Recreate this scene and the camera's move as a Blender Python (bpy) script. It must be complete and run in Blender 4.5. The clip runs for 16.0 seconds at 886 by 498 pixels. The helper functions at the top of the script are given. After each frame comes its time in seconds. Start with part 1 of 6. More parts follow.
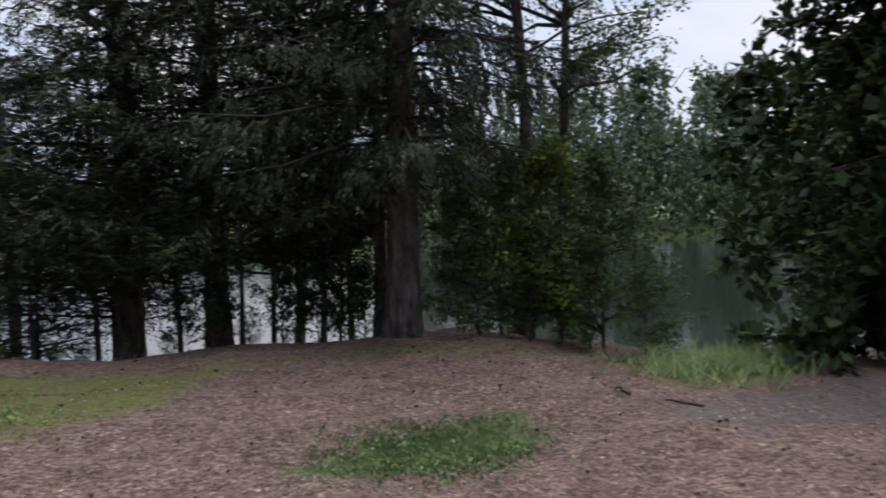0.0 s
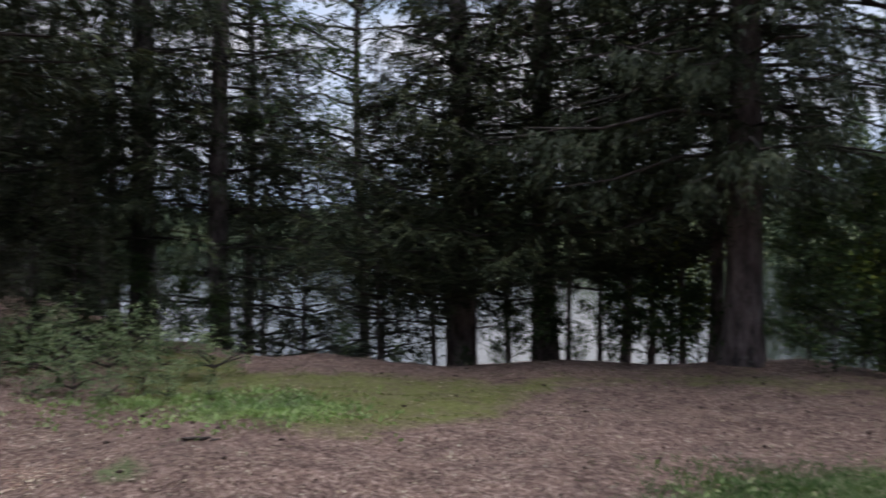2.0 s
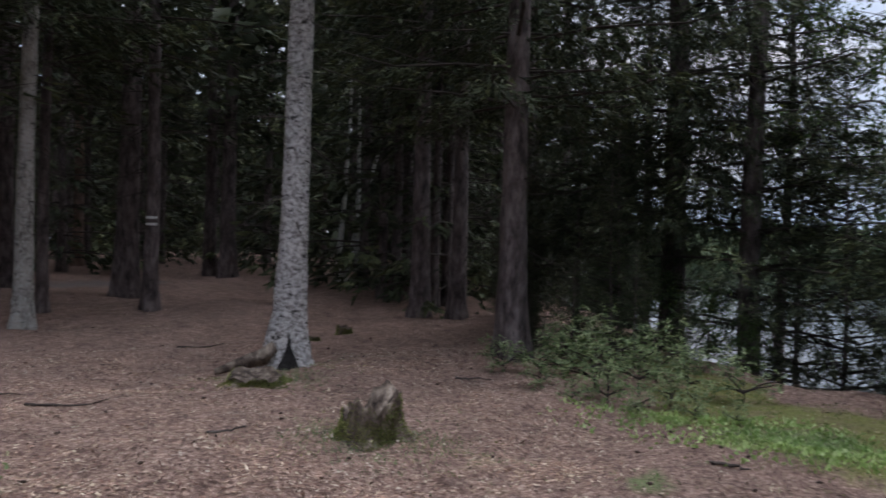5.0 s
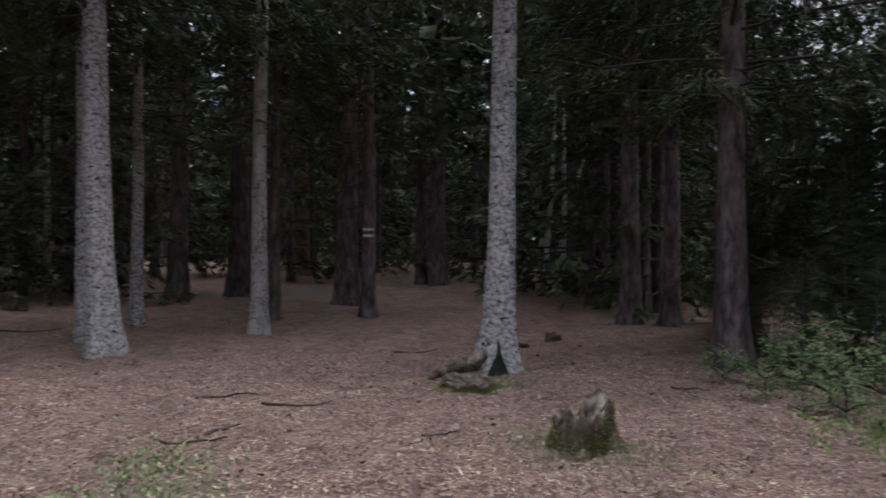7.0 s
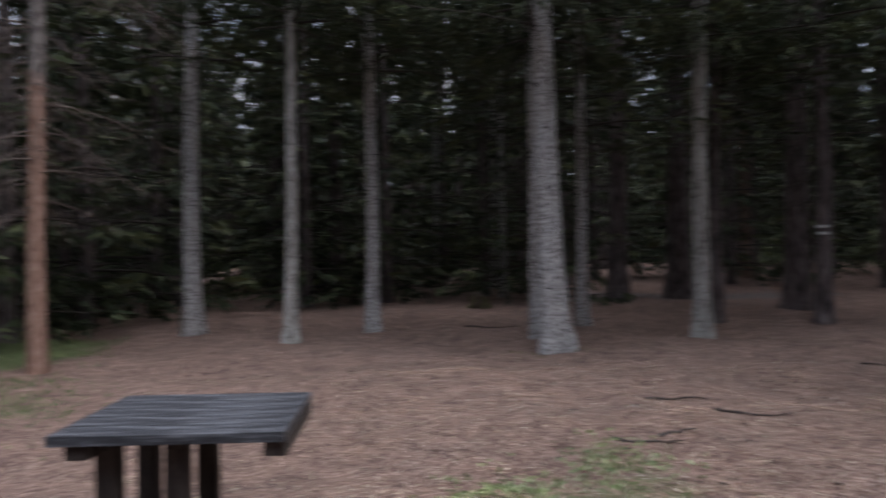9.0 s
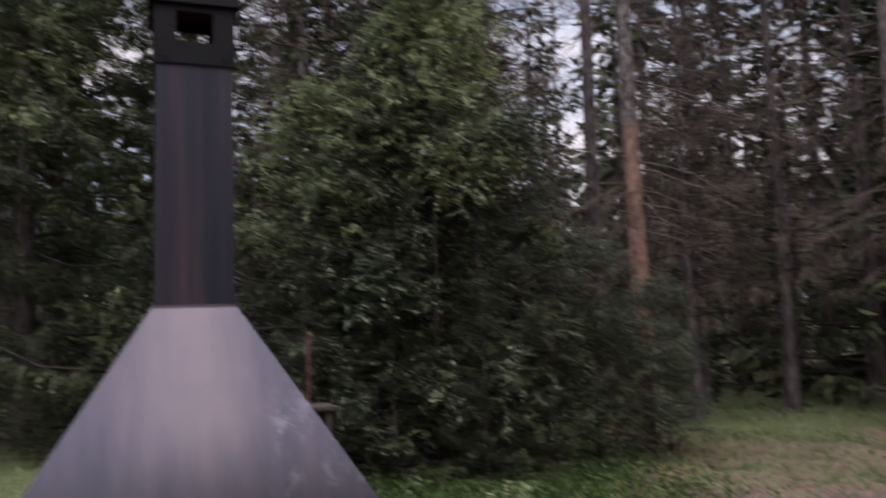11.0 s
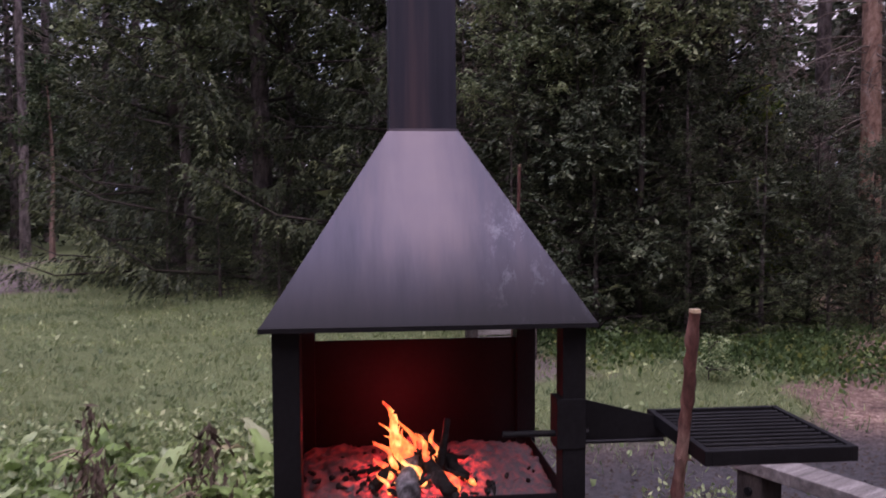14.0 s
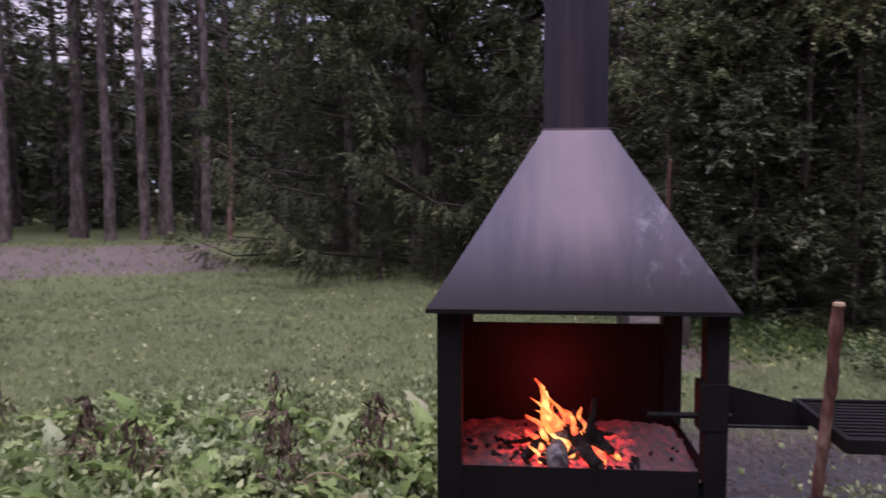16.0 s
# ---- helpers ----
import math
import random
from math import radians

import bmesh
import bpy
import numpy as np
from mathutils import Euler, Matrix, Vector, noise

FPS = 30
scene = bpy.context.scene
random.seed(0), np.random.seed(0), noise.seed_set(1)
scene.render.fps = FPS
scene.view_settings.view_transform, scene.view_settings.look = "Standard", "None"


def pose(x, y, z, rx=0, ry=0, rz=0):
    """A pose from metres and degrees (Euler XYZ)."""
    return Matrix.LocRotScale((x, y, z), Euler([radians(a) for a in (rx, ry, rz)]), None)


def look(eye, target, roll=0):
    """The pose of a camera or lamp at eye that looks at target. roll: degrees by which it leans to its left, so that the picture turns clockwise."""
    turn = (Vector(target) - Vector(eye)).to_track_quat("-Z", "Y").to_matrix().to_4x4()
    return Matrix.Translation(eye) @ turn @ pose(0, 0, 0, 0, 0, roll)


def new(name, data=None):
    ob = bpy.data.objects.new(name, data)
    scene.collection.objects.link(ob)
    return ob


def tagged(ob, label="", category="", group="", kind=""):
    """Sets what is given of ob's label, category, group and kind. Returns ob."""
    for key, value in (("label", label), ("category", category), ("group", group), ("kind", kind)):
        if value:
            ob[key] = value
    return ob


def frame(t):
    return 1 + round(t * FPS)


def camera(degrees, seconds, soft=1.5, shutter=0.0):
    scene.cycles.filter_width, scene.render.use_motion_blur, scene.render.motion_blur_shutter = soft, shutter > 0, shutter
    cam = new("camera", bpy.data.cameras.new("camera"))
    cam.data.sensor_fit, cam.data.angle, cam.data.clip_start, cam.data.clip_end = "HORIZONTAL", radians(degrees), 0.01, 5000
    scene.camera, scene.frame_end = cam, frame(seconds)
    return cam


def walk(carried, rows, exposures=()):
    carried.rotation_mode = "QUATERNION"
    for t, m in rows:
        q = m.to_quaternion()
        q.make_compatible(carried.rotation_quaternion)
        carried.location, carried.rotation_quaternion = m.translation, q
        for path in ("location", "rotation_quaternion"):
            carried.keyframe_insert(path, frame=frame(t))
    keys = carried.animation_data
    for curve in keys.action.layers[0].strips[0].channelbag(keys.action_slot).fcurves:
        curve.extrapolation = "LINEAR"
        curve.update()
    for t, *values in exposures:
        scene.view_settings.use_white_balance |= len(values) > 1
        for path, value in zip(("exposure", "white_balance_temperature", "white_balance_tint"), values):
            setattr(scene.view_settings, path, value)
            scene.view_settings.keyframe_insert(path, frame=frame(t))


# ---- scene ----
cam = camera(58.0, 16.0, soft=1.6, shutter=0.6)
SKY_LEVEL = 0.62
PATH = [
    (0.0, pose(0.185, -0.221, 1.602, 87.65, 1.27, 0.08)),
    (0.5, pose(0.121, -0.154, 1.596, 87.90, 1.15, 4.64)),
    (1.0, pose(0.043, -0.103, 1.589, 88.54, 0.79, 9.53)),
    (1.5, pose(-0.012, -0.049, 1.588, 88.80, 0.59, 15.65)),
    (2.0, pose(-0.014, 0.033, 1.602, 89.04, 0.33, 22.62)),
    (2.5, pose(0.011, 0.102, 1.598, 89.32, -0.11, 30.16)),
    (3.0, pose(0.011, 0.126, 1.585, 89.54, -0.49, 37.43)),
    (3.5, pose(-0.007, 0.118, 1.586, 89.66, -0.87, 43.62)),
    (4.0, pose(-0.007, 0.058, 1.604, 90.05, -1.09, 48.61)),
    (4.5, pose(-0.051, 0.022, 1.612, 90.08, -1.30, 54.22)),
    (7.0, pose(-0.137, 0.035, 1.607, 90.36, -0.15, 73.79)),
    (7.5, pose(-0.131, 0.018, 1.615, 90.37, 0.18, 78.49)),
    (8.0, pose(-0.151, 0.012, 1.609, 90.47, 0.44, 84.14)),
    (8.5, pose(-0.176, -0.032, 1.599, 90.63, 0.52, 92.27)),
    (11.0, pose(-0.126, -0.434, 1.698, 95.60, 1.84, 160.07)),
    (11.5, pose(-0.025, -0.409, 1.758, 100.17, 1.51, 166.29)),
    (12.0, pose(0.005, -0.418, 1.764, 102.07, 1.19, 168.52)),
    (12.5, pose(0.005, -0.427, 1.757, 100.41, 1.24, 169.45)),
    (13.0, pose(0.010, -0.417, 1.669, 93.95, 1.12, 170.28)),
    (13.5, pose(0.003, -0.341, 1.566, 89.36, 0.29, 172.35)),
    (14.0, pose(-0.050, -0.170, 1.531, 86.69, 0.28, 174.53)),
    (14.5, pose(-0.057, -0.040, 1.566, 85.82, 0.44, 176.21)),
    (15.0, pose(0.011, 0.109, 1.561, 85.21, 0.37, 177.91)),
    (15.5, pose(0.018, 0.137, 1.566, 85.29, 0.33, 180.77)),
    (16.0, pose(-0.036, 0.092, 1.563, 85.68, 0.13, 185.43)),
]
walk(cam, PATH, [(0.0, 0.5, 6500, 10), (8.7, 0.5, 6500, 10), (10.8, 0.50, 6900, 18), (12.6, 0.54, 6900, 22), (13.0, 0.34, 6800, 26), (13.5, 0.34, 6650, 32), (14.2, 0.38, 6500, 39), (16.0, 0.40, 6500, 37)])

# ---- world and light: heavy overcast evening, soft light from the open sky over the lake ----
world = bpy.data.worlds.new("overcast_sky")
scene.world = world
world.use_nodes = True
wn, wl = world.node_tree.nodes, world.node_tree.links
wn.clear()
SUN_EL, SUN_AZ = radians(68), radians(20)


def world_node(kind, **kw):
    n = wn.new(kind)
    for k, v in kw.items():
        n.inputs[k].default_value = v
    return n


sky = wn.new("ShaderNodeTexSky")
sky.sky_type, sky.sun_disc = "NISHITA", False
sky.sun_elevation, sky.sun_rotation, sky.dust_density, sky.air_density = SUN_EL, SUN_AZ, 3.0, 1.5
clear_sky = world_node("ShaderNodeBackground", Strength=0.07)
cloud = world_node("ShaderNodeBackground", Strength=SKY_LEVEL)
coord = wn.new("ShaderNodeTexCoord")
squash = wn.new("ShaderNodeMapping")
squash.inputs["Scale"].default_value = (1.0, 1.0, 2.6)
drift = world_node("ShaderNodeTexNoise", Scale=1.9, Detail=6.0, Roughness=0.55)
tint = wn.new("ShaderNodeValToRGB")
tint.color_ramp.elements[0].position, tint.color_ramp.elements[0].color = 0.38, (0.47, 0.63, 0.92, 1)
tint.color_ramp.elements[1].position, tint.color_ramp.elements[1].color = 0.62, (0.92, 0.91, 1.0, 1)
both = world_node("ShaderNodeMixShader", Fac=0.85)
out = wn.new("ShaderNodeOutputWorld")
wl.new(coord.outputs["Generated"], squash.inputs["Vector"])
wl.new(squash.outputs["Vector"], drift.inputs["Vector"])
wl.new(drift.outputs["Fac"], tint.inputs["Fac"])
split = wn.new("ShaderNodeSeparateXYZ")
wl.new(coord.outputs["Generated"], split.inputs[0])
rise = wn.new("ShaderNodeMapRange")
rise.inputs["From Min"].default_value, rise.inputs["From Max"].default_value = 0.45, 1.0
rise.inputs["To Min"].default_value, rise.inputs["To Max"].default_value = 1.25, 4.1
wl.new(split.outputs["Z"], rise.inputs["Value"])
high = wn.new("ShaderNodeMath")
high.operation = "MULTIPLY"
high.inputs[1].default_value = SKY_LEVEL
wl.new(rise.outputs["Result"], high.inputs[0])
wl.new(high.outputs[0], cloud.inputs["Strength"])
wl.new(tint.outputs["Color"], cloud.inputs["Color"])
wl.new(sky.outputs["Color"], clear_sky.inputs["Color"])
wl.new(clear_sky.outputs["Background"], both.inputs[1])
wl.new(cloud.outputs["Background"], both.inputs[2])
wl.new(both.outputs["Shader"], out.inputs["Surface"])

sun = new("sun", bpy.data.lights.new("sun", "SUN"))
sun.data.energy, sun.data.angle, sun.data.color = 1.5, radians(70), (1.0, 0.94, 0.90)
sun.matrix_world = look((0, 0, 30), (30 * math.sin(-SUN_AZ) * 0.4, -30 * math.cos(SUN_AZ) * 0.4, 0))


# ---- materials ----
def node_mat(name):
    m = bpy.data.materials.new(name)
    m.use_nodes = True
    return m, m.node_tree.nodes, m.node_tree.links, m.node_tree.nodes["Principled BSDF"]


def ramp(nodes, stops):
    r = nodes.new("ShaderNodeValToRGB")
    while len(r.color_ramp.elements) < len(stops):
        r.color_ramp.elements.new(0.5)
    for e, (p, c) in zip(r.color_ramp.elements, stops):
        e.position, e.color = p, (*c, 1)
    return r


def noise_tex(nodes, links, scale, detail=5.0, stretch=(1, 1, 1), rough=0.6):
    co, mp, nz = nodes.new("ShaderNodeTexCoord"), nodes.new("ShaderNodeMapping"), nodes.new("ShaderNodeTexNoise")
    mp.inputs["Scale"].default_value = stretch
    nz.inputs["Scale"].default_value, nz.inputs["Detail"].default_value, nz.inputs["Roughness"].default_value = scale, detail, rough
    links.new(co.outputs["Object"], mp.inputs["Vector"])
    links.new(mp.outputs["Vector"], nz.inputs["Vector"])
    return nz


def mix(nodes, links, fac, a, b, blend="MIX"):
    m = nodes.new("ShaderNodeMix")
    m.data_type, m.blend_type = "RGBA", blend
    for sock, v in ((m.inputs[0], fac), (m.inputs[6], a), (m.inputs[7], b)):
        if hasattr(v, "is_output"):
            links.new(v, sock)
        elif isinstance(v, tuple):
            sock.default_value = (*v, 1)
        else:
            sock.default_value = v
    return m.outputs[2]


def bump(nodes, links, bsdf, height, strength, distance):
    b = nodes.new("ShaderNodeBump")
    b.inputs["Strength"].default_value, b.inputs["Distance"].default_value = strength, distance
    links.new(height, b.inputs["Height"])
    links.new(b.outputs["Normal"], bsdf.inputs["Normal"])


def grained(name, stops, scale, fine, rough=0.85, stretch=(1, 1, 1), depth=0.01, metal=0.0, strength=0.6):
    """Two scales of noise: broad colour patches and fine grain with relief."""
    m, n, l, b = node_mat(name)
    broad, grain = noise_tex(n, l, scale, 6, stretch), noise_tex(n, l, fine, 4, stretch)
    r = ramp(n, stops)
    l.new(broad.outputs["Fac"], r.inputs["Fac"])
    g = ramp(n, [(0.3, (0.55, 0.55, 0.55)), (0.7, (1.15, 1.15, 1.15))])
    l.new(grain.outputs["Fac"], g.inputs["Fac"])
    l.new(mix(n, l, 1.0, r.outputs["Color"], g.outputs["Color"], "MULTIPLY"), b.inputs["Base Color"])
    b.inputs["Roughness"].default_value, b.inputs["Metallic"].default_value, b.inputs["Specular IOR Level"].default_value = rough, metal, 0.22
    bump(n, l, b, grain.outputs["Fac"], strength, depth)
    return m


def foliage(name, stops, gloss=0.5, through_leaf=0.25, by_object=False):
    """Leaves: each island its own tone, broad patches of tone, some light let through."""
    m, n, l, b = node_mat(name)
    geo = n.new("ShaderNodeObjectInfo" if by_object else "ShaderNodeNewGeometry")
    r = ramp(n, stops)
    l.new(geo.outputs["Random" if by_object else "Random Per Island"], r.inputs["Fac"])
    patch = noise_tex(n, l, 0.9, 3)
    pr = ramp(n, [(0.3, (0.62, 0.66, 0.66)), (0.7, (1.2, 1.15, 1.0))])
    l.new(patch.outputs["Fac"], pr.inputs["Fac"])
    col = mix(n, l, 1.0, r.outputs["Color"], pr.outputs["Color"], "MULTIPLY")
    l.new(col, b.inputs["Base Color"])
    b.inputs["Roughness"].default_value = gloss
    b.inputs["Specular IOR Level"].default_value = 0.16
    if through_leaf:
        tr, ms = n.new("ShaderNodeBsdfTranslucent"), n.new("ShaderNodeMixShader")
        l.new(col, tr.inputs["Color"])
        ms.inputs[0].default_value = through_leaf
        l.new(b.outputs[0], ms.inputs[1])
        l.new(tr.outputs[0], ms.inputs[2])
        l.new(ms.outputs[0], n["Material Output"].inputs["Surface"])
    return m


def bark(name, stops, lichen, lichen_amount, scale=7.0, plate=0.35, foot=(0.20, 0.23, 0.19), foot_height=0.5, scars=0.0):
    """Bark: upright plates, crust lichen in patches, and a pale mossy foot."""
    m, n, l, b = node_mat(name)
    plates = noise_tex(n, l, scale, 7, (1, 1, plate), 0.7)
    crust = noise_tex(n, l, 24.0, 8, (1, 1, 0.7), 0.7)
    r = ramp(n, stops)
    l.new(plates.outputs["Fac"], r.inputs["Fac"])
    cr = ramp(n, [(0.56 - lichen_amount, (0, 0, 0)), (0.72 - lichen_amount, (0.85, 0.85, 0.85))])
    l.new(crust.outputs["Fac"], cr.inputs["Fac"])
    col = mix(n, l, cr.outputs["Color"], r.outputs["Color"], lichen)
    co, sep = n.new("ShaderNodeTexCoord"), n.new("ShaderNodeSeparateXYZ")
    l.new(co.outputs["Object"], sep.inputs[0])
    add = n.new("ShaderNodeMath")
    add.operation = "MULTIPLY_ADD"
    add.inputs[1].default_value, add.inputs[2].default_value = 0.9, -0.2
    l.new(crust.outputs["Fac"], add.inputs[0])
    up = n.new("ShaderNodeMath")
    up.operation = "ADD"
    l.new(sep.outputs["Z"], up.inputs[0])
    l.new(add.outputs[0], up.inputs[1])
    fr = ramp(n, [(foot_height * 0.35, (0.5, 0.5, 0.5)), (min(1, foot_height * 1.6), (0, 0, 0))])
    l.new(up.outputs[0], fr.inputs["Fac"])
    patchy = mix(n, l, 1.0, fr.outputs["Color"], cr.outputs["Color"], "MULTIPLY")
    col = mix(n, l, patchy, col, foot)
    if scars:
        knot = noise_tex(n, l, 7.5, 4, (1, 1, 2.2), 0.6)
        kr = ramp(n, [(0.60, (0, 0, 0)), (0.635, (scars, scars, scars))])
        l.new(knot.outputs["Fac"], kr.inputs["Fac"])
        col = mix(n, l, kr.outputs["Color"], col, (0.02, 0.017, 0.016))
    l.new(col, b.inputs["Base Color"])
    b.inputs["Roughness"].default_value = 0.9
    bump(n, l, b, plates.outputs["Fac"], 1.0, 0.035)
    return m


BARK_DARK = bark("spruce_bark", [(0.36, (0.020, 0.015, 0.015)), (0.48, (0.095, 0.072, 0.070)), (0.64, (0.22, 0.18, 0.175))], (0.17, 0.165, 0.155), 0.0)
BARK_GREY = bark("lichened_bark", [(0.35, (0.055, 0.048, 0.045)), (0.44, (0.25, 0.23, 0.22)), (0.60, (0.58, 0.56, 0.545))], (0.62, 0.61, 0.595), 0.03, 14.0, 1.5, (0.36, 0.41, 0.34), 0.6, 0.92)
BARK_PALE = bark("pale_spruce_bark", [(0.34, (0.05, 0.042, 0.04)), (0.46, (0.25, 0.23, 0.21)), (0.66, (0.46, 0.43, 0.40))], (0.5, 0.5, 0.47), 0.08, 5.0, 0.5, (0.40, 0.44, 0.38), 0.6, 0.7)
BARK_PINE = bark("pine_bark", [(0.3, (0.08, 0.045, 0.035)), (0.5, (0.21, 0.13, 0.10)), (0.72, (0.33, 0.22, 0.18))], (0.22, 0.19, 0.17), 0.04, 6.0, 0.4, (0.16, 0.13, 0.11), 0.5)


def peeled_bark():
    """Grey scaly bark that has dropped off the lower stem, with bare tan wood below."""
    m, n, l, b = node_mat("peeled_bark")
    plates, edge = noise_tex(n, l, 14.0, 7, (1, 1, 0.5), 0.7), noise_tex(n, l, 2.2, 5, (1, 1, 0.5))
    grey = ramp(n, [(0.36, (0.035, 0.028, 0.026)), (0.5, (0.15, 0.125, 0.115)), (0.66, (0.34, 0.30, 0.28))])
    tan = ramp(n, [(0.36, (0.13, 0.065, 0.045)), (0.5, (0.30, 0.175, 0.13)), (0.66, (0.42, 0.28, 0.22))])
    for r in (grey, tan):
        l.new(plates.outputs["Fac"], r.inputs["Fac"])
    co, sep, add, cut = n.new("ShaderNodeTexCoord"), n.new("ShaderNodeSeparateXYZ"), n.new("ShaderNodeMath"), n.new("ShaderNodeMapRange")
    l.new(co.outputs["Object"], sep.inputs[0])
    add.operation = "MULTIPLY_ADD"
    add.inputs[1].default_value = 2.4
    l.new(edge.outputs["Fac"], add.inputs[0])
    l.new(sep.outputs["Z"], add.inputs[2])
    cut.inputs["From Min"].default_value, cut.inputs["From Max"].default_value = 5.7, 5.95
    l.new(add.outputs[0], cut.inputs["Value"])
    l.new(mix(n, l, cut.outputs["Result"], tan.outputs["Color"], grey.outputs["Color"]), b.inputs["Base Color"])
    b.inputs["Roughness"].default_value = 0.85
    bump(n, l, b, plates.outputs["Fac"], 0.9, 0.02)
    return m


BARK_PEELED = peeled_bark()
BARK_BIRCH = bark("birch_bark", [(0.30, (0.06, 0.055, 0.05)), (0.42, (0.55, 0.54, 0.50)), (0.72, (0.72, 0.71, 0.68))], (0.62, 0.6, 0.56), 0.02, 3.0, 2.5, (0.3, 0.3, 0.25), 0.3)
TWIG = grained("twig_bark", [(0.3, (0.035, 0.028, 0.026)), (0.7, (0.11, 0.09, 0.08))], 4, 40, 0.9)
DEAD_TWIG = grained("dead_twigs", [(0.3, (0.10, 0.075, 0.065)), (0.7, (0.26, 0.21, 0.185))], 3, 30, 0.95)
NEEDLE = foliage("spruce_needles", [(0.0, (0.025, 0.032, 0.019)), (0.5, (0.047, 0.061, 0.035)), (0.85, (0.076, 0.093, 0.054)), (1.0, (0.125, 0.134, 0.080))], 0.5, 0.12)
NEEDLE_LIGHT = foliage("fresh_spruce_needles", [(0.0, (0.050, 0.064, 0.036)), (0.5, (0.092, 0.114, 0.060)), (1.0, (0.178, 0.196, 0.108))], 0.5, 0.15)
NEEDLE_DEAD = foliage("dead_spruce_needles", [(0.0, (0.080, 0.060, 0.053)), (0.5, (0.158, 0.123, 0.109)), (1.0, (0.27, 0.228, 0.208))], 0.8, 0.05)
NEEDLE_PINE = foliage("pine_needles", [(0.0, (0.045, 0.064, 0.045)), (0.6, (0.081, 0.105, 0.072)), (1.0, (0.134, 0.153, 0.105))], 0.5, 0.1)
LEAF = foliage("alder_leaves", [(0.0, (0.040, 0.070, 0.028)), (0.5, (0.078, 0.128, 0.050)), (0.9, (0.125, 0.185, 0.072)), (1.0, (0.24, 0.26, 0.08))], 0.42, 0.3)
# darker copy of the alder leaves, with the shade put into its colour
LEAF_SHADED = foliage("shaded_alder_leaves", [(0.0, (0.018, 0.034, 0.014)), (0.5, (0.034, 0.058, 0.024)), (0.93, (0.062, 0.096, 0.038)), (1.0, (0.10, 0.13, 0.045))], 0.7, 0.15)
LEAF_YELLOW = foliage("yellowing_leaves", [(0.0, (0.06, 0.11, 0.03)), (0.5, (0.12, 0.18, 0.045)), (1.0, (0.30, 0.31, 0.06))], 0.45, 0.3)
LEAF_ROWAN = foliage("rowan_leaves", [(0.0, (0.030, 0.042, 0.028)), (0.5, (0.078, 0.099, 0.066)), (1.0, (0.215, 0.245, 0.172))], 0.34, 0.24)
LEAF_SAPLING = foliage("sapling_leaves", [(0.0, (0.120, 0.158, 0.084)), (0.5, (0.205, 0.252, 0.138)), (1.0, (0.37, 0.41, 0.25))], 0.4, 0.25)
SAPLING_PALE = foliage("pale_sapling_leaves", [(0.0, (0.11, 0.16, 0.075)), (0.5, (0.20, 0.27, 0.13)), (1.0, (0.40, 0.46, 0.27))], 0.4, 0.3)
LEAF_FAR = foliage("far_leaves", [(0.0, (0.042, 0.067, 0.039)), (0.5, (0.074, 0.105, 0.058)), (1.0, (0.13, 0.16, 0.09))], 0.6, 0.15)
HERB = foliage("herb_leaves", [(0.0, (0.114, 0.167, 0.068)), (0.6, (0.220, 0.293, 0.118)), (1.0, (0.40, 0.45, 0.23))], 0.45, 0.25)
HERB_LIGHT = foliage("bright_herb_leaves", [(0.0, (0.21, 0.33, 0.11)), (0.6, (0.36, 0.50, 0.19)), (1.0, (0.55, 0.65, 0.34))], 0.45, 0.35)
HERB_PALE = foliage("pale_weed_leaves", [(0.0, (0.15, 0.20, 0.11)), (0.6, (0.30, 0.38, 0.18)), (1.0, (0.56, 0.61, 0.38))], 0.35, 0.25)
DOCK = foliage("dock_leaves", [(0.0, (0.12, 0.18, 0.06)), (0.35, (0.27, 0.39, 0.13)), (0.7, (0.38, 0.49, 0.20)), (0.9, (0.46, 0.52, 0.33)), (1.0, (0.42, 0.34, 0.20))], 0.34, 0.3, True)
GRASS = foliage("grass_blades", [(0.0, (0.138, 0.189, 0.096)), (0.6, (0.238, 0.303, 0.161)), (1.0, (0.454, 0.482, 0.290))], 0.5, 0.25)
GRASS_DARK = foliage("lush_grass", [(0.0, (0.051, 0.108, 0.033)), (0.6, (0.095, 0.181, 0.057)), (1.0, (0.160, 0.262, 0.096))], 0.5, 0.25)
PALE_GRASS = foliage("pale_bank_grass", [(0.0, (0.21, 0.30, 0.13)), (0.6, (0.36, 0.46, 0.22)), (1.0, (0.54, 0.60, 0.36))], 0.5, 0.3)
MOSS = foliage("moss_tufts", [(0.0, (0.115, 0.135, 0.045)), (0.6, (0.215, 0.235, 0.085)), (1.0, (0.34, 0.34, 0.16))], 0.8, 0.1)
LITTER = foliage("leaf_litter", [(0.0, (0.046, 0.029, 0.023)), (0.45, (0.172, 0.109, 0.092)), (0.8, (0.345, 0.253, 0.196)), (1.0, (0.575, 0.494, 0.391))], 0.8, 0.0)
LITTER_RED = foliage("red_needle_litter", [(0.0, (0.16, 0.085, 0.070)), (0.5, (0.39, 0.255, 0.215)), (0.85, (0.55, 0.41, 0.345)), (1.0, (0.70, 0.60, 0.50))], 0.8, 0.0)
CONE = grained("cone_scales", [(0.3, (0.035, 0.024, 0.02)), (0.7, (0.10, 0.07, 0.055))], 20, 90, 0.85)
DRY_STALK = grained("dry_stalks", [(0.3, (0.20, 0.14, 0.09)), (0.7, (0.45, 0.36, 0.25))], 6, 60, 0.85)
DRY_DARK = grained("withered_leaves", [(0.3, (0.06, 0.042, 0.032)), (0.7, (0.20, 0.145, 0.11))], 9, 60, 0.95)
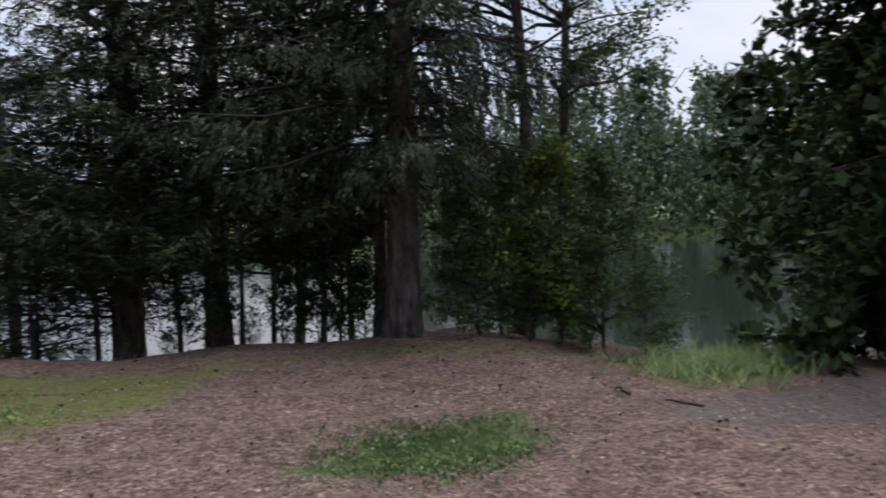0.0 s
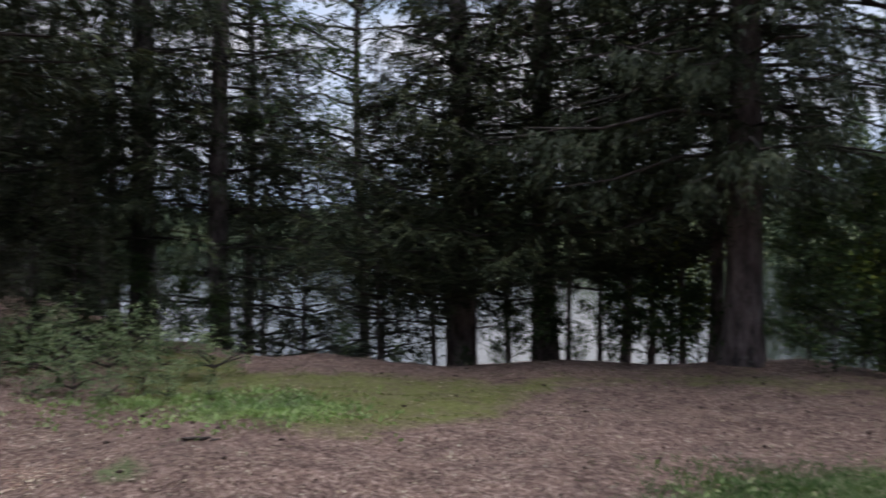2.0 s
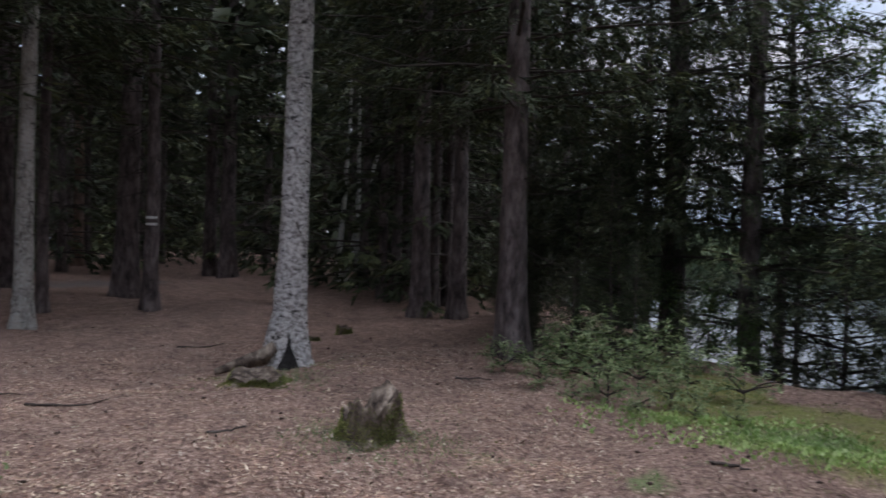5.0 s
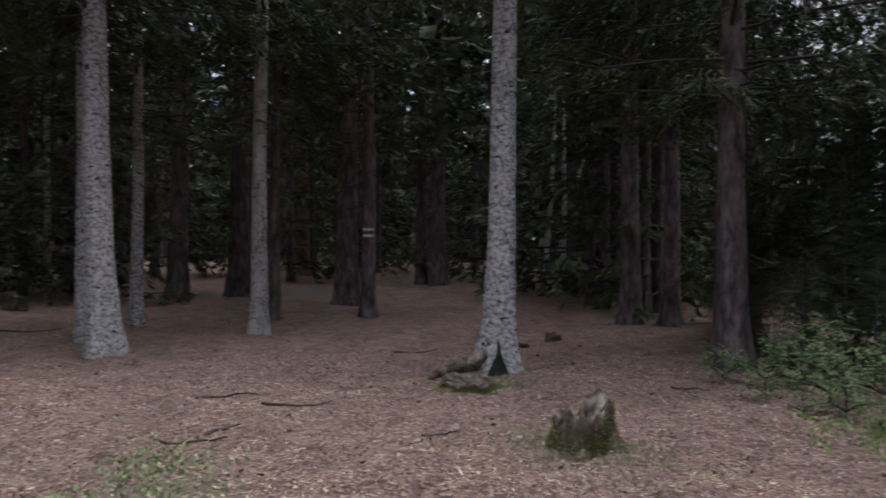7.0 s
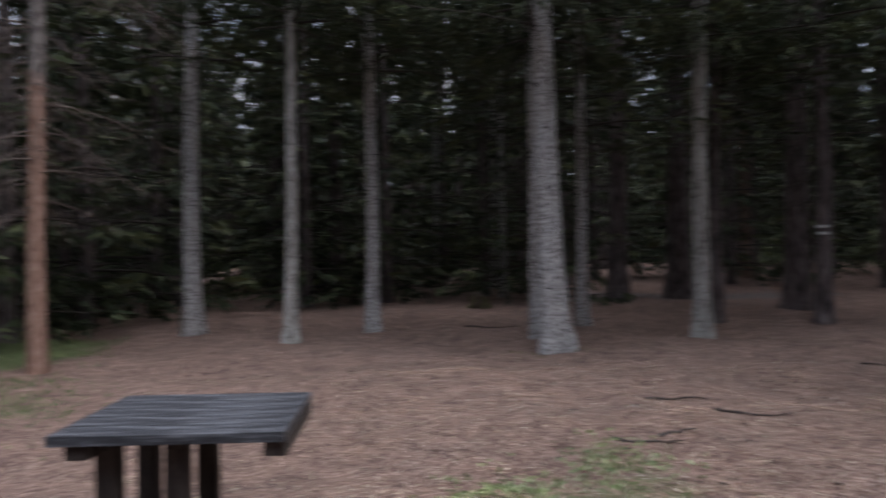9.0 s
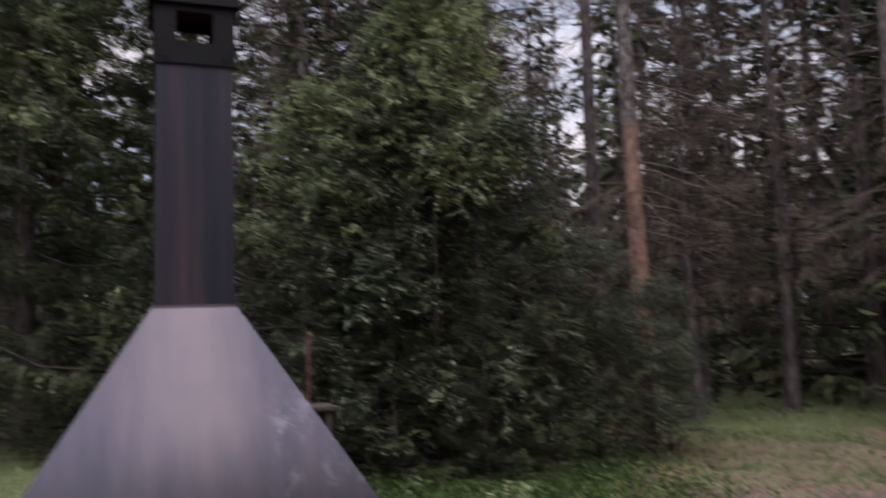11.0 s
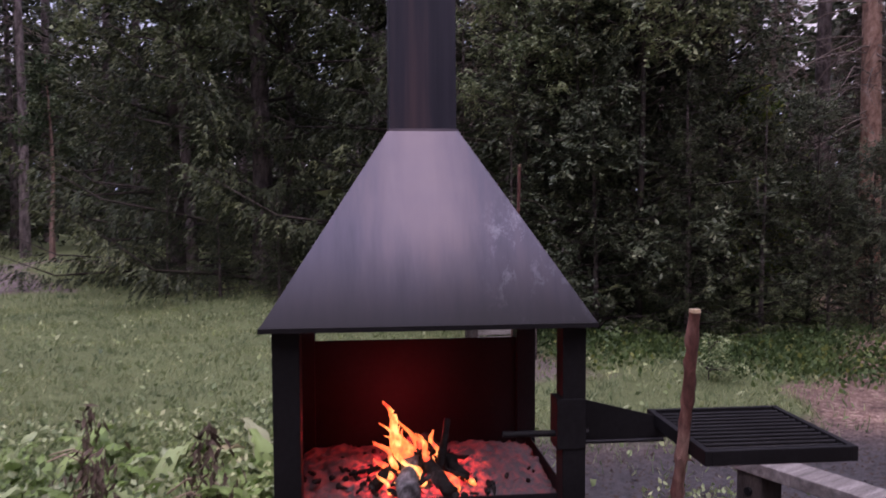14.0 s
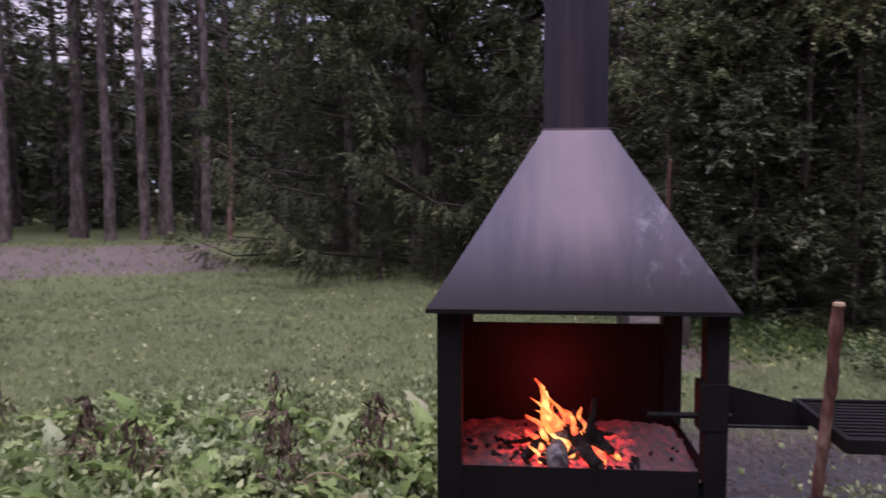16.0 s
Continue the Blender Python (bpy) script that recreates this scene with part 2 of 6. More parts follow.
WOOD_OLD = grained("weathered_board", [(0.3, (0.13, 0.115, 0.11)), (0.55, (0.26, 0.235, 0.22)), (0.75, (0.40, 0.37, 0.35))], 3, 45, 0.8, (1, 9, 9), 0.006)
# dark stain; the pale bluish last stop paints a sheen into the grain
WOOD_DARK = grained("stained_board_sheen", [(0.34, (0.022, 0.022, 0.026)), (0.52, (0.06, 0.062, 0.07)), (0.68, (0.19, 0.195, 0.215))], 3, 45, 0.42, (1, 9, 9), 0.006)
WOOD_POST = grained("dark_post", [(0.3, (0.035, 0.028, 0.025)), (0.7, (0.11, 0.09, 0.08))], 4, 50, 0.85, (6, 6, 1))
WOOD_ROT = grained("rotten_wood", [(0.36, (0.035, 0.025, 0.020)), (0.5, (0.13, 0.098, 0.078)), (0.66, (0.33, 0.27, 0.215))], 9, 50, 0.95, (1, 1, 0.35), 0.02, 0, 1.0)
STICK = grained("peeled_branch", [(0.34, (0.06, 0.028, 0.024)), (0.52, (0.19, 0.090, 0.074)), (0.72, (0.40, 0.25, 0.20))], 11, 60, 0.6, (1, 1, 0.4), 0.004)
CUT_WOOD = grained("fresh_cut_wood", [(0.3, (0.45, 0.33, 0.20)), (0.7, (0.62, 0.50, 0.34))], 9, 60, 0.8)
STEEL_BLACK = grained("sooty_steel", [(0.3, (0.0035, 0.0035, 0.004)), (0.7, (0.011, 0.0105, 0.012))], 4, 60, 0.62, (1, 1, 1), 0.001, 0.0, 0.3)


def heat_worn_steel():
    """Blued and greyed steel: a pale band under the chimney, upright streaks, chalky runs, and darker towards the lip.
    """
    m, n, l, b = node_mat("heat_worn_steel")
    co, sep = n.new("ShaderNodeTexCoord"), n.new("ShaderNodeSeparateXYZ")
    l.new(co.outputs["Object"], sep.inputs[0])

    def math_node(op, *ins):
        k = n.new("ShaderNodeMath")
        k.operation = op
        for sock, v in zip(k.inputs, ins):
            if hasattr(v, "is_output"):
                l.new(v, sock)
            else:
                sock.default_value = v
        return k.outputs[0]

    def span(v, a, b_, lo=0.0, hi=1.0):
        k = n.new("ShaderNodeMapRange")
        k.interpolation_type = "SMOOTHSTEP"
        for name, val in (("From Min", a), ("From Max", b_), ("To Min", lo), ("To Max", hi)):
            k.inputs[name].default_value = val
        l.new(v, k.inputs["Value"])
        return k.outputs["Result"]

    streak, wide = noise_tex(n, l, 16.0, 5, (1.0, 0.3, 0.06)), noise_tex(n, l, 5.5, 4, (1.0, 0.3, 0.10))
    patch, chalk = noise_tex(n, l, 2.6, 6, (1.0, 1.0, 0.7)), noise_tex(n, l, 9.0, 7, (1.0, 1.0, 0.45), 0.75)
    r = ramp(n, [(0.28, (0.052, 0.052, 0.074)), (0.50, (0.082, 0.078, 0.104)), (0.74, (0.118, 0.106, 0.130))])
    l.new(streak.outputs["Fac"], r.inputs["Fac"])
    # a broad pale rosy band from the collar down, torn at its edges by the streaks
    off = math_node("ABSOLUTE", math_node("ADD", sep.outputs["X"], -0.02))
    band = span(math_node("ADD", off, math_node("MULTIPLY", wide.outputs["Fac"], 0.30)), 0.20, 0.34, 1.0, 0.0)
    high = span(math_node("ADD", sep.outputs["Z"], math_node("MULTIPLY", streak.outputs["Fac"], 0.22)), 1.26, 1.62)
    pale_band = math_node("MULTIPLY", math_node("MULTIPLY", band, high), 0.52)
    col = mix(n, l, pale_band, r.outputs["Color"], (0.235, 0.195, 0.205))
    # run marks low on one flank
    side = math_node("MULTIPLY", span(sep.outputs["X"], -0.14, -0.26), span(sep.outputs["Z"], 1.60, 1.46))
    c = ramp(n, [(0.52, (0, 0, 0)), (0.64, (0.8, 0.8, 0.8))])
    l.new(chalk.outputs["Fac"], c.inputs["Fac"])
    runs = mix(n, l, 1.0, c.outputs["Color"], (1, 1, 1), "MULTIPLY")
    col = mix(n, l, math_node("MULTIPLY", side, runs), col, (0.24, 0.25, 0.29))
    p = ramp(n, [(0.35, (0.88, 0.88, 0.94)), (0.62, (1.08, 1.04, 1.03))])
    l.new(patch.outputs["Fac"], p.inputs["Fac"])
    col = mix(n, l, 1.0, col, p.outputs["Color"], "MULTIPLY")
    # multiplies the colour down towards the lip, its edge broken by the patches
    lip_fade = span(math_node("ADD", sep.outputs["Z"], math_node("MULTIPLY", patch.outputs["Fac"], -0.12)), 1.05, 1.42, 0.10, 1.0)
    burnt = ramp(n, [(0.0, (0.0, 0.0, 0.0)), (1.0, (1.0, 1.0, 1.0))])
    l.new(lip_fade, burnt.inputs["Fac"])
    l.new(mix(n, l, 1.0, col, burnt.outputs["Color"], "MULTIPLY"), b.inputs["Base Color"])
    rr = ramp(n, [(0.3, (0.44, 0.44, 0.44)), (0.7, (0.58, 0.58, 0.58))])
    l.new(streak.outputs["Fac"], rr.inputs["Fac"])
    l.new(rr.outputs["Color"], b.inputs["Roughness"])
    b.inputs["Metallic"].default_value = 0.5
    bump(n, l, b, patch.outputs["Fac"], 0.05, 0.006)
    return m


STEEL = heat_worn_steel()


def chimney_steel():
    m, n, l, b = node_mat("chimney_steel")
    streak = noise_tex(n, l, 9.0, 4, (1.0, 1.0, 0.05))
    r = ramp(n, [(0.34, (0.014, 0.016, 0.026)), (0.52, (0.034, 0.033, 0.047)), (0.68, (0.085, 0.055, 0.062))])
    l.new(streak.outputs["Fac"], r.inputs["Fac"])
    l.new(r.outputs["Color"], b.inputs["Base Color"])
    b.inputs["Roughness"].default_value, b.inputs["Metallic"].default_value = 0.5, 0.4
    bump(n, l, b, streak.outputs["Fac"], 0.15, 0.01)
    return m


PIPE_STEEL = chimney_steel()


def glowing(name, stops, strength, scale, heart=None):
    m, n, l, b = node_mat(name)
    nz = noise_tex(n, l, scale, 4)
    r = ramp(n, stops)
    l.new(nz.outputs["Fac"], r.inputs["Fac"])
    l.new(r.outputs["Color"], b.inputs["Emission Color"])
    b.inputs["Emission Strength"].default_value = strength
    if heart:
        co, gap_, fall = n.new("ShaderNodeTexCoord"), n.new("ShaderNodeVectorMath"), n.new("ShaderNodeMapRange")
        gap_.operation = "DISTANCE"
        gap_.inputs[1].default_value = heart
        l.new(co.outputs["Object"], gap_.inputs[0])
        l.new(gap_.outputs["Value"], fall.inputs["Value"])
        fall.inputs["From Min"].default_value, fall.inputs["From Max"].default_value = 0.05, 0.29
        fall.inputs["To Min"].default_value, fall.inputs["To Max"].default_value = strength * 2.6, strength * 0.10
        l.new(fall.outputs["Result"], b.inputs["Emission Strength"])
    b.inputs["Base Color"].default_value = (0.10, 0.09, 0.095, 1)
    b.inputs["Roughness"].default_value = 0.9
    bump(n, l, b, nz.outputs["Fac"], 0.8, 0.02)
    return m


FLAME = glowing("flame", [(0.36, (0.95, 0.06, 0.02)), (0.5, (1.0, 0.22, 0.035)), (0.64, (1.0, 0.60, 0.16))], 1.6, 16)
EMBER = glowing("embers", [(0.44, (0.0, 0.0, 0.0)), (0.55, (0.42, 0.016, 0.016)), (0.72, (1.0, 0.10, 0.05))], 1.2, 30, (-0.22, -2.96, 0.55))
ASH = grained("ash_grey_wood", [(0.35, (0.05, 0.045, 0.045)), (0.52, (0.22, 0.21, 0.22)), (0.7, (0.45, 0.43, 0.45))], 14, 70, 0.95)
CHAR = grained("charred_wood", [(0.3, (0.008, 0.007, 0.007)), (0.6, (0.03, 0.026, 0.025)), (0.8, (0.16, 0.15, 0.15))], 10, 60, 0.95)


def ground_material():
    """Needle litter, moss, meadow, bare dirt and gravel, told apart by the ground's own cover map."""
    m, n, l, b = node_mat("ground_cover")
    at = n.new("ShaderNodeVertexColor")
    at.layer_name = "cover"
    sep = n.new("ShaderNodeSeparateColor")
    l.new(at.outputs["Color"], sep.inputs[0])
    fine, mid, big = noise_tex(n, l, 21, 8, rough=0.82), noise_tex(n, l, 3.2, 8, rough=0.75), noise_tex(n, l, 0.6, 5)
    needles = ramp(n, [(0.34, (0.042, 0.025, 0.020)), (0.44, (0.16, 0.104, 0.084)), (0.53, (0.28, 0.192, 0.157)), (0.64, (0.56, 0.44, 0.355))])
    l.new(fine.outputs["Fac"], needles.inputs["Fac"])
    tone = ramp(n, [(0.32, (0.52, 0.49, 0.49)), (0.5, (0.95, 0.91, 0.905)), (0.68, (1.28, 1.23, 1.19))])
    l.new(mid.outputs["Fac"], tone.inputs["Fac"])
    col = mix(n, l, 1.0, needles.outputs["Color"], tone.outputs["Color"], "MULTIPLY")
    layers = [("Red", [(0.3, (0.085, 0.10, 0.026)), (0.7, (0.28, 0.28, 0.10))]), ("Green", [(0.3, (0.075, 0.10, 0.042)), (0.7, (0.22, 0.255, 0.115))]),
              ("Blue", [(0.3, (0.11, 0.086, 0.078)), (0.7, (0.26, 0.215, 0.20))])]
    for chan, stops in layers:
        r = ramp(n, stops)
        l.new(fine.outputs["Fac"], r.inputs["Fac"])
        k = n.new("ShaderNodeMath")
        k.operation = "MULTIPLY_ADD"
        k.inputs[1].default_value = {"Red": 0.64, "Green": 0.95, "Blue": 0.8}[chan]
        l.new(sep.outputs[chan], k.inputs[0])
        l.new(mid.outputs["Fac"], k.inputs[2])
        edge = ramp(n, [(0.74, (0, 0, 0)), (1.0, (1, 1, 1))])
        half = n.new("ShaderNodeMath")
        half.operation = "MULTIPLY"
        half.inputs[1].default_value = 0.85
        l.new(k.outputs[0], half.inputs[0])
        l.new(half.outputs[0], edge.inputs["Fac"])
        col = mix(n, l, edge.outputs["Color"], col, r.outputs["Color"])
    grav = ramp(n, [(0.35, (0.04, 0.038, 0.04)), (0.7, (0.13, 0.12, 0.125))])
    l.new(fine.outputs["Fac"], grav.inputs["Fac"])
    col = mix(n, l, at.outputs["Alpha"], col, grav.outputs["Color"])
    broad = ramp(n, [(0.3, (0.82, 0.82, 0.82)), (0.7, (1.1, 1.1, 1.1))])
    l.new(big.outputs["Fac"], broad.inputs["Fac"])
    l.new(mix(n, l, 1.0, col, broad.outputs["Color"], "MULTIPLY"), b.inputs["Base Color"])
    b.inputs["Roughness"].default_value = 0.95
    b.inputs["Specular IOR Level"].default_value = 0.2
    bump(n, l, b, fine.outputs["Fac"], 0.9, 0.03)
    return m


def water_material():
    m, n, l, b = node_mat("lake_water")
    b.inputs["Base Color"].default_value = (0.012, 0.016, 0.014, 1)
    b.inputs["Roughness"].default_value, b.inputs["IOR"].default_value = 0.04, 1.45
    rip = noise_tex(n, l, 3.0, 4, (0.7, 1.3, 1))
    bump(n, l, b, rip.outputs["Fac"], 0.22, 0.03)
    return m


GROUND, WATER = ground_material(), water_material()


# ---- small builders ----
def obj_from(name, verts, faces, material, parent=None, label="", smooth=False):
    """One mesh object from arrays: verts (n, 3), faces (m, 3 or 4)."""
    me = bpy.data.meshes.new(name)
    verts, faces = np.asarray(verts, dtype=np.float32), np.asarray(faces, dtype=np.int32)
    k = faces.shape[1]
    me.vertices.add(len(verts))
    me.vertices.foreach_set("co", verts.ravel())
    me.loops.add(faces.size)
    me.loops.foreach_set("vertex_index", faces.ravel())
    me.polygons.add(len(faces))
    me.polygons.foreach_set("loop_start", np.arange(0, faces.size, k, dtype=np.int32))
    if smooth:
        me.polygons.foreach_set("use_smooth", np.ones(len(faces), dtype=bool))
    me.update(calc_edges=True)
    me.validate()
    me.materials.append(material)
    ob = new(name, me)
    if parent:
        ob.parent = parent
    if label:
        ob["label"] = label
    return ob


def part(name, bm, material, parent=None, label="", smooth=False):
    me = bpy.data.meshes.new(name)
    bm.to_mesh(me)
    bm.free()
    me.materials.append(material)
    for p in me.polygons:
        p.use_smooth = smooth
    ob = new(name, me)
    if parent:
        ob.parent = parent
    if label:
        ob["label"] = label
    return ob


def thing(name, m, label, category, group="", kind=""):
    e = new(name)
    e.empty_display_size = 0.2
    e.matrix_world = m
    return tagged(e, label, category, group, kind)


def box(bm, size, at=(0, 0, 0), bevel=0.0, turn=(0, 0, 0)):
    made = bmesh.ops.create_cube(bm, size=1.0)["verts"]
    bmesh.ops.transform(bm, matrix=pose(*at, *turn) @ Matrix.Diagonal((*size, 1)), verts=made)
    if bevel:
        edges = list({e for v in made for e in v.link_edges})
        bmesh.ops.bevel(bm, geom=edges, offset=bevel, segments=2, affect="EDGES", profile=0.7)


def boxes(*specs, bevel=0.004):
    bm = bmesh.new()
    for size, at in specs:
        box(bm, size, at, bevel)
    return bm


def tube(points, radii, sides=8, wobble=0.0, rng=None, cap=True):
    """Verts and quads of a tube along points."""
    p, r = np.asarray(points, float), np.asarray(radii, float)
    d = np.gradient(p, axis=0)
    d /= np.linalg.norm(d, axis=1)[:, None] + 1e-9
    ref = np.where(np.abs(d[:, 2:3]) > 0.9, np.array([[1.0, 0, 0]]), np.array([[0, 0, 1.0]]))
    u = np.cross(d, ref)
    u /= np.linalg.norm(u, axis=1)[:, None] + 1e-9
    v = np.cross(d, u)
    a = np.linspace(0, 2 * np.pi, sides, endpoint=False)
    rad = r[:, None] * np.ones((1, sides))
    if wobble:
        rad = rad * (1 + wobble * rng.normal(size=rad.shape))
    ring = p[:, None, :] + rad[:, :, None] * (np.cos(a)[None, :, None] * u[:, None, :] + np.sin(a)[None, :, None] * v[:, None, :])
    n = len(p)
    i, j = np.meshgrid(np.arange(n - 1), np.arange(sides), indexing="ij")
    f = np.stack([i * sides + j, i * sides + (j + 1) % sides, (i + 1) * sides + (j + 1) % sides, (i + 1) * sides + j], -1).reshape(-1, 4)
    return ring.reshape(-1, 3), f


def join(pieces):
    vs, fs, k = [], [], 0
    for v, f in pieces:
        vs.append(v)
        fs.append(np.asarray(f) + k)
        k += len(v)
    return np.concatenate(vs), np.concatenate(fs)


def unit(v):
    return v / (np.linalg.norm(v, axis=-1, keepdims=True) + 1e-9)


def blades(base, way, side, length, width, kite=False):
    """Triangles, or folded kites, from base along way."""
    n = len(base)
    L, W = np.reshape(length, (-1, 1)) * np.ones((n, 1)), np.reshape(width, (-1, 1)) * np.ones((n, 1))
    side = unit(side)
    if not kite:
        v = np.stack([base - side * W * 0.5, base + side * W * 0.5, base + way * L], 1).reshape(-1, 3)
        return v, np.arange(3 * n).reshape(-1, 3)
    lift = np.cross(way, side) * W * 0.22
    mid = base + way * L * 0.45
    v = np.stack([base, mid + side * W * 0.5 + lift, base + way * L, mid - side * W * 0.5 + lift], 1).reshape(-1, 3)
    k = 4 * np.arange(n)[:, None]
    return v, np.concatenate([k + np.array([[0, 1, 2]]), k + np.array([[0, 2, 3]])])


def sprays(rng, base, way, length, step, blade, width, splay=0.65, droop=0.3, kite=False, up=0.15, stray=0.22):
    """Twigs given by base, way and length, set with blades on both sides."""
    k = max(2, int(np.median(length) / step))
    s = (np.arange(k) + 0.6) / k
    t = len(base)
    pos = base[:, None, :] + way[:, None, :] * (length[:, None] * s[None, :])[..., None]
    pos[..., 2] -= droop * length[:, None] * s[None, :] ** 2
    side = unit(np.cross(way, np.array([0, 0, 1.0])) + rng.normal(0, 0.25, (t, 3)))
    out = []
    for sg in (-1, 1):
        d = unit(way[:, None, :] * (1 - 0.35 * splay) + sg * splay * side[:, None, :] + rng.normal(0, stray, (t, k, 3)) + np.array([0, 0, up - droop * 0.6]))
        b = blade * rng.uniform(0.7, 1.25, (t, k)) * (1.1 - 0.45 * s[None, :])
        flat = d.reshape(-1, 3)
        cr = np.cross(flat, np.array([0, 0, 1.0]) + rng.normal(0, 0.5, (t * k, 3)))
        out.append(blades(pos.reshape(-1, 3), flat, cr, b.reshape(-1), width * rng.uniform(0.7, 1.3, t * k), kite))
    return join(out)


# ---- the lie of the land ----
LAKE_LEVEL = -1.2
BANK_YAW = [-180, -95, -75, -60, -30, -20, -6, 2, 12, 21, 28, 35, 42, 50, 57, 64, 180]
BANK_R = [900, 900, 40, 10.5, 9.6, 9.6, 10.6, 11.0, 10.5, 10.4, 10.4, 10.9, 13.2, 24, 60, 900, 900]
FAR_YAW = [-180, -60, -30, -18, -8, 2, 14, 30, 48, 62, 180]
FAR_R = [120, 110, 95, 88, 84, 100, 170, 240, 240, 200, 200]


def swell(x, y):
    return 0.05 * np.sin(0.9 * x + 1.3) * np.sin(0.8 * y + 0.4) + 0.035 * np.sin(2.1 * x + 0.7 * y) + 0.02 * np.sin(4.3 * y - 2.2 * x + 1.0) + 0.018 * np.sin(7.7 * x + 1.9 + np.sin(3 * y)) * np.sin(6.9 * y + np.sin(2.6 * x))


def smooth(t):
    t = np.clip(t, 0, 1)
    return t * t * (3 - 2 * t)


def polar(x, y):
    return np.hypot(x, y), np.degrees(np.arctan2(-x, y))


def land(x, y):
    """The height of the ground."""
    x, y = np.asarray(x, float), np.asarray(y, float)
    r, a = polar(x, y)
    wood = np.clip((a - 48) / 10, 0, 1) * np.clip((128 - a) / 10, 0, 1)
    z = swell(x, y) * np.clip(r / 3, 0.2, 1) * np.clip(60 / (r + 1), 0, 1) + wood * 0.035 * np.clip(r - 14, 0, 32)
    bank, far = np.interp(a, BANK_YAW, BANK_R), np.interp(a, FAR_YAW, FAR_R)
    dip = smooth((r - bank + 0.2) / 3.4) * (1 - smooth((r - far + 6) / 6))
    z = z * (1 - dip) - 2.2 * dip
    return z + np.where(r > far, 0.06 * np.clip(r - far, 0, 250), 0) * (bank < 400)


def spot(x, y, cx, cy, rx, ry, turn=0.0):
    c, s = math.cos(radians(turn)), math.sin(radians(turn))
    u, v = (x - cx) * c + (y - cy) * s, -(x - cx) * s + (y - cy) * c
    return np.clip(1.6 - np.hypot(u / rx, v / ry) * 1.1, 0, 1)


LUSH = (0.10, 5.50, 0.84, 0.56, 42)  # the lush grass patch


def cover(x, y):
    """What covers the ground: moss, meadow, dirt, gravel, each 0 to 1."""
    x, y = x + 0.22 * np.sin(1.9 * y + 0.7 * x) + 0.10 * np.sin(5.3 * y + 1), y + 0.22 * np.sin(2.3 * x - 0.6 * y) + 0.10 * np.sin(6.1 * x)
    r, a = polar(x, y)
    r = r + 0.03 * r * np.sin(0.9 * x + 0.5) * np.sin(0.7 * y)
    a = a + 2.5 * np.sin(0.8 * x) * np.sin(0.6 * y + 1)
    a2 = a % 360
    bank = np.interp(a, BANK_YAW, BANK_R)
    near = np.interp(a, [5, 12, 20, 30, 52], [1.9, 2.5, 3.4, 4.8, 5.3])
    moss = smooth((r - bank + near) / 1.1) * smooth((bank - 0.7 - r) / 0.9) * smooth((a - 2) / 6) * smooth((52 - a) / 6) * (bank < 40)
    moss = np.maximum(moss, 0.8 * smooth((r - bank + 2.8) / 1.0) * smooth((bank - 0.8 - r) / 0.8) * smooth((a + 30) / 8) * smooth((14 - a) / 8))
    for c in ((-6.0, 2.9, 0.9, 0.8), (-9.2, 3.0, 0.7, 0.6), (-13.6, -1.6, 0.6, 0.6), (-10.2, 4.2, 0.7, 0.5)):
        moss = np.maximum(moss, 0.6 * spot(x, y, *c))
    green = smooth((r - 3.2) / 1.2) * smooth((a2 - 147) / 5) * smooth((238 - a2) / 8)
    green = np.maximum(green, smooth((a2 - 126) / 6) * smooth((150 - a2) / 4) * smooth((r - 12.5) / 1.5) * smooth((22 - r) / 4))
    green = np.maximum(green, spot(x, y, *LUSH))
    for k, *c in ((0.75, -4.3, 4.25, 0.38, 0.25), (0.5, -6.5, -0.45, 0.9, 0.4), (0.42, -5.5, 3.3, 0.9, 0.5), (0.35, -4.6, 3.0, 0.5, 0.35), (0.3, -7.3, -1.4, 0.6, 0.4), (0.6, -4.9, -0.6, 1.5, 1.0), (0.8, -4.2, 6.0, 0.8, 0.55), (0.8, 3.2, 7.9, 0.9, 0.8)):
        green = np.maximum(green, k * spot(x, y, *c))
    dirt = smooth((r - 14.8) / 1.0) * smooth((25.5 - r) / 2.0) * smooth((a2 - 199) / 4) * smooth((260 - a2) / 5)
    dirt = np.maximum(dirt, 0.25 * smooth((a2 - 128) / 4) * smooth((148 - a2) / 4) * smooth((r - 7.0) / 1.5) * smooth((13.0 - r) / 1.5))
    dirt = np.maximum(dirt, 0.8 * smooth((r - 21) / 1.5) * smooth((25 - r) / 1.5) * smooth((a2 - 188) / 4) * smooth((205 - a2) / 5))
    dirt = np.maximum(dirt, 0.9 * spot(x, y, 3.2, 6.2, 1.6, 0.9, 10))
    dirt = np.maximum(dirt, smooth((r - 22.5) / 1.5) * smooth((27.5 - r) / 1.5) * smooth((a2 - 78) / 3) * smooth((98 - a2) / 4))
    green = np.maximum(green, smooth((r - 70) / 8))
    green = np.maximum(green, 0.6 * smooth((a2 - 126) / 8) * smooth((150 - a2) / 4) * smooth((r - 6.5) / 3))
    dirt = np.maximum(dirt, 0.9 * spot(x, y, -1.5, -7.3, 0.8, 0.5))
    gravel = np.maximum(spot(x, y, -2.0, -3.9, 1.5, 1.35), spot(x, y, -0.5, -2.6, 1.2, 1.0))
    return moss, green * (1 - dirt * 0.6) * (1 - gravel), dirt, np.clip(gravel * 1.3, 0, 1)


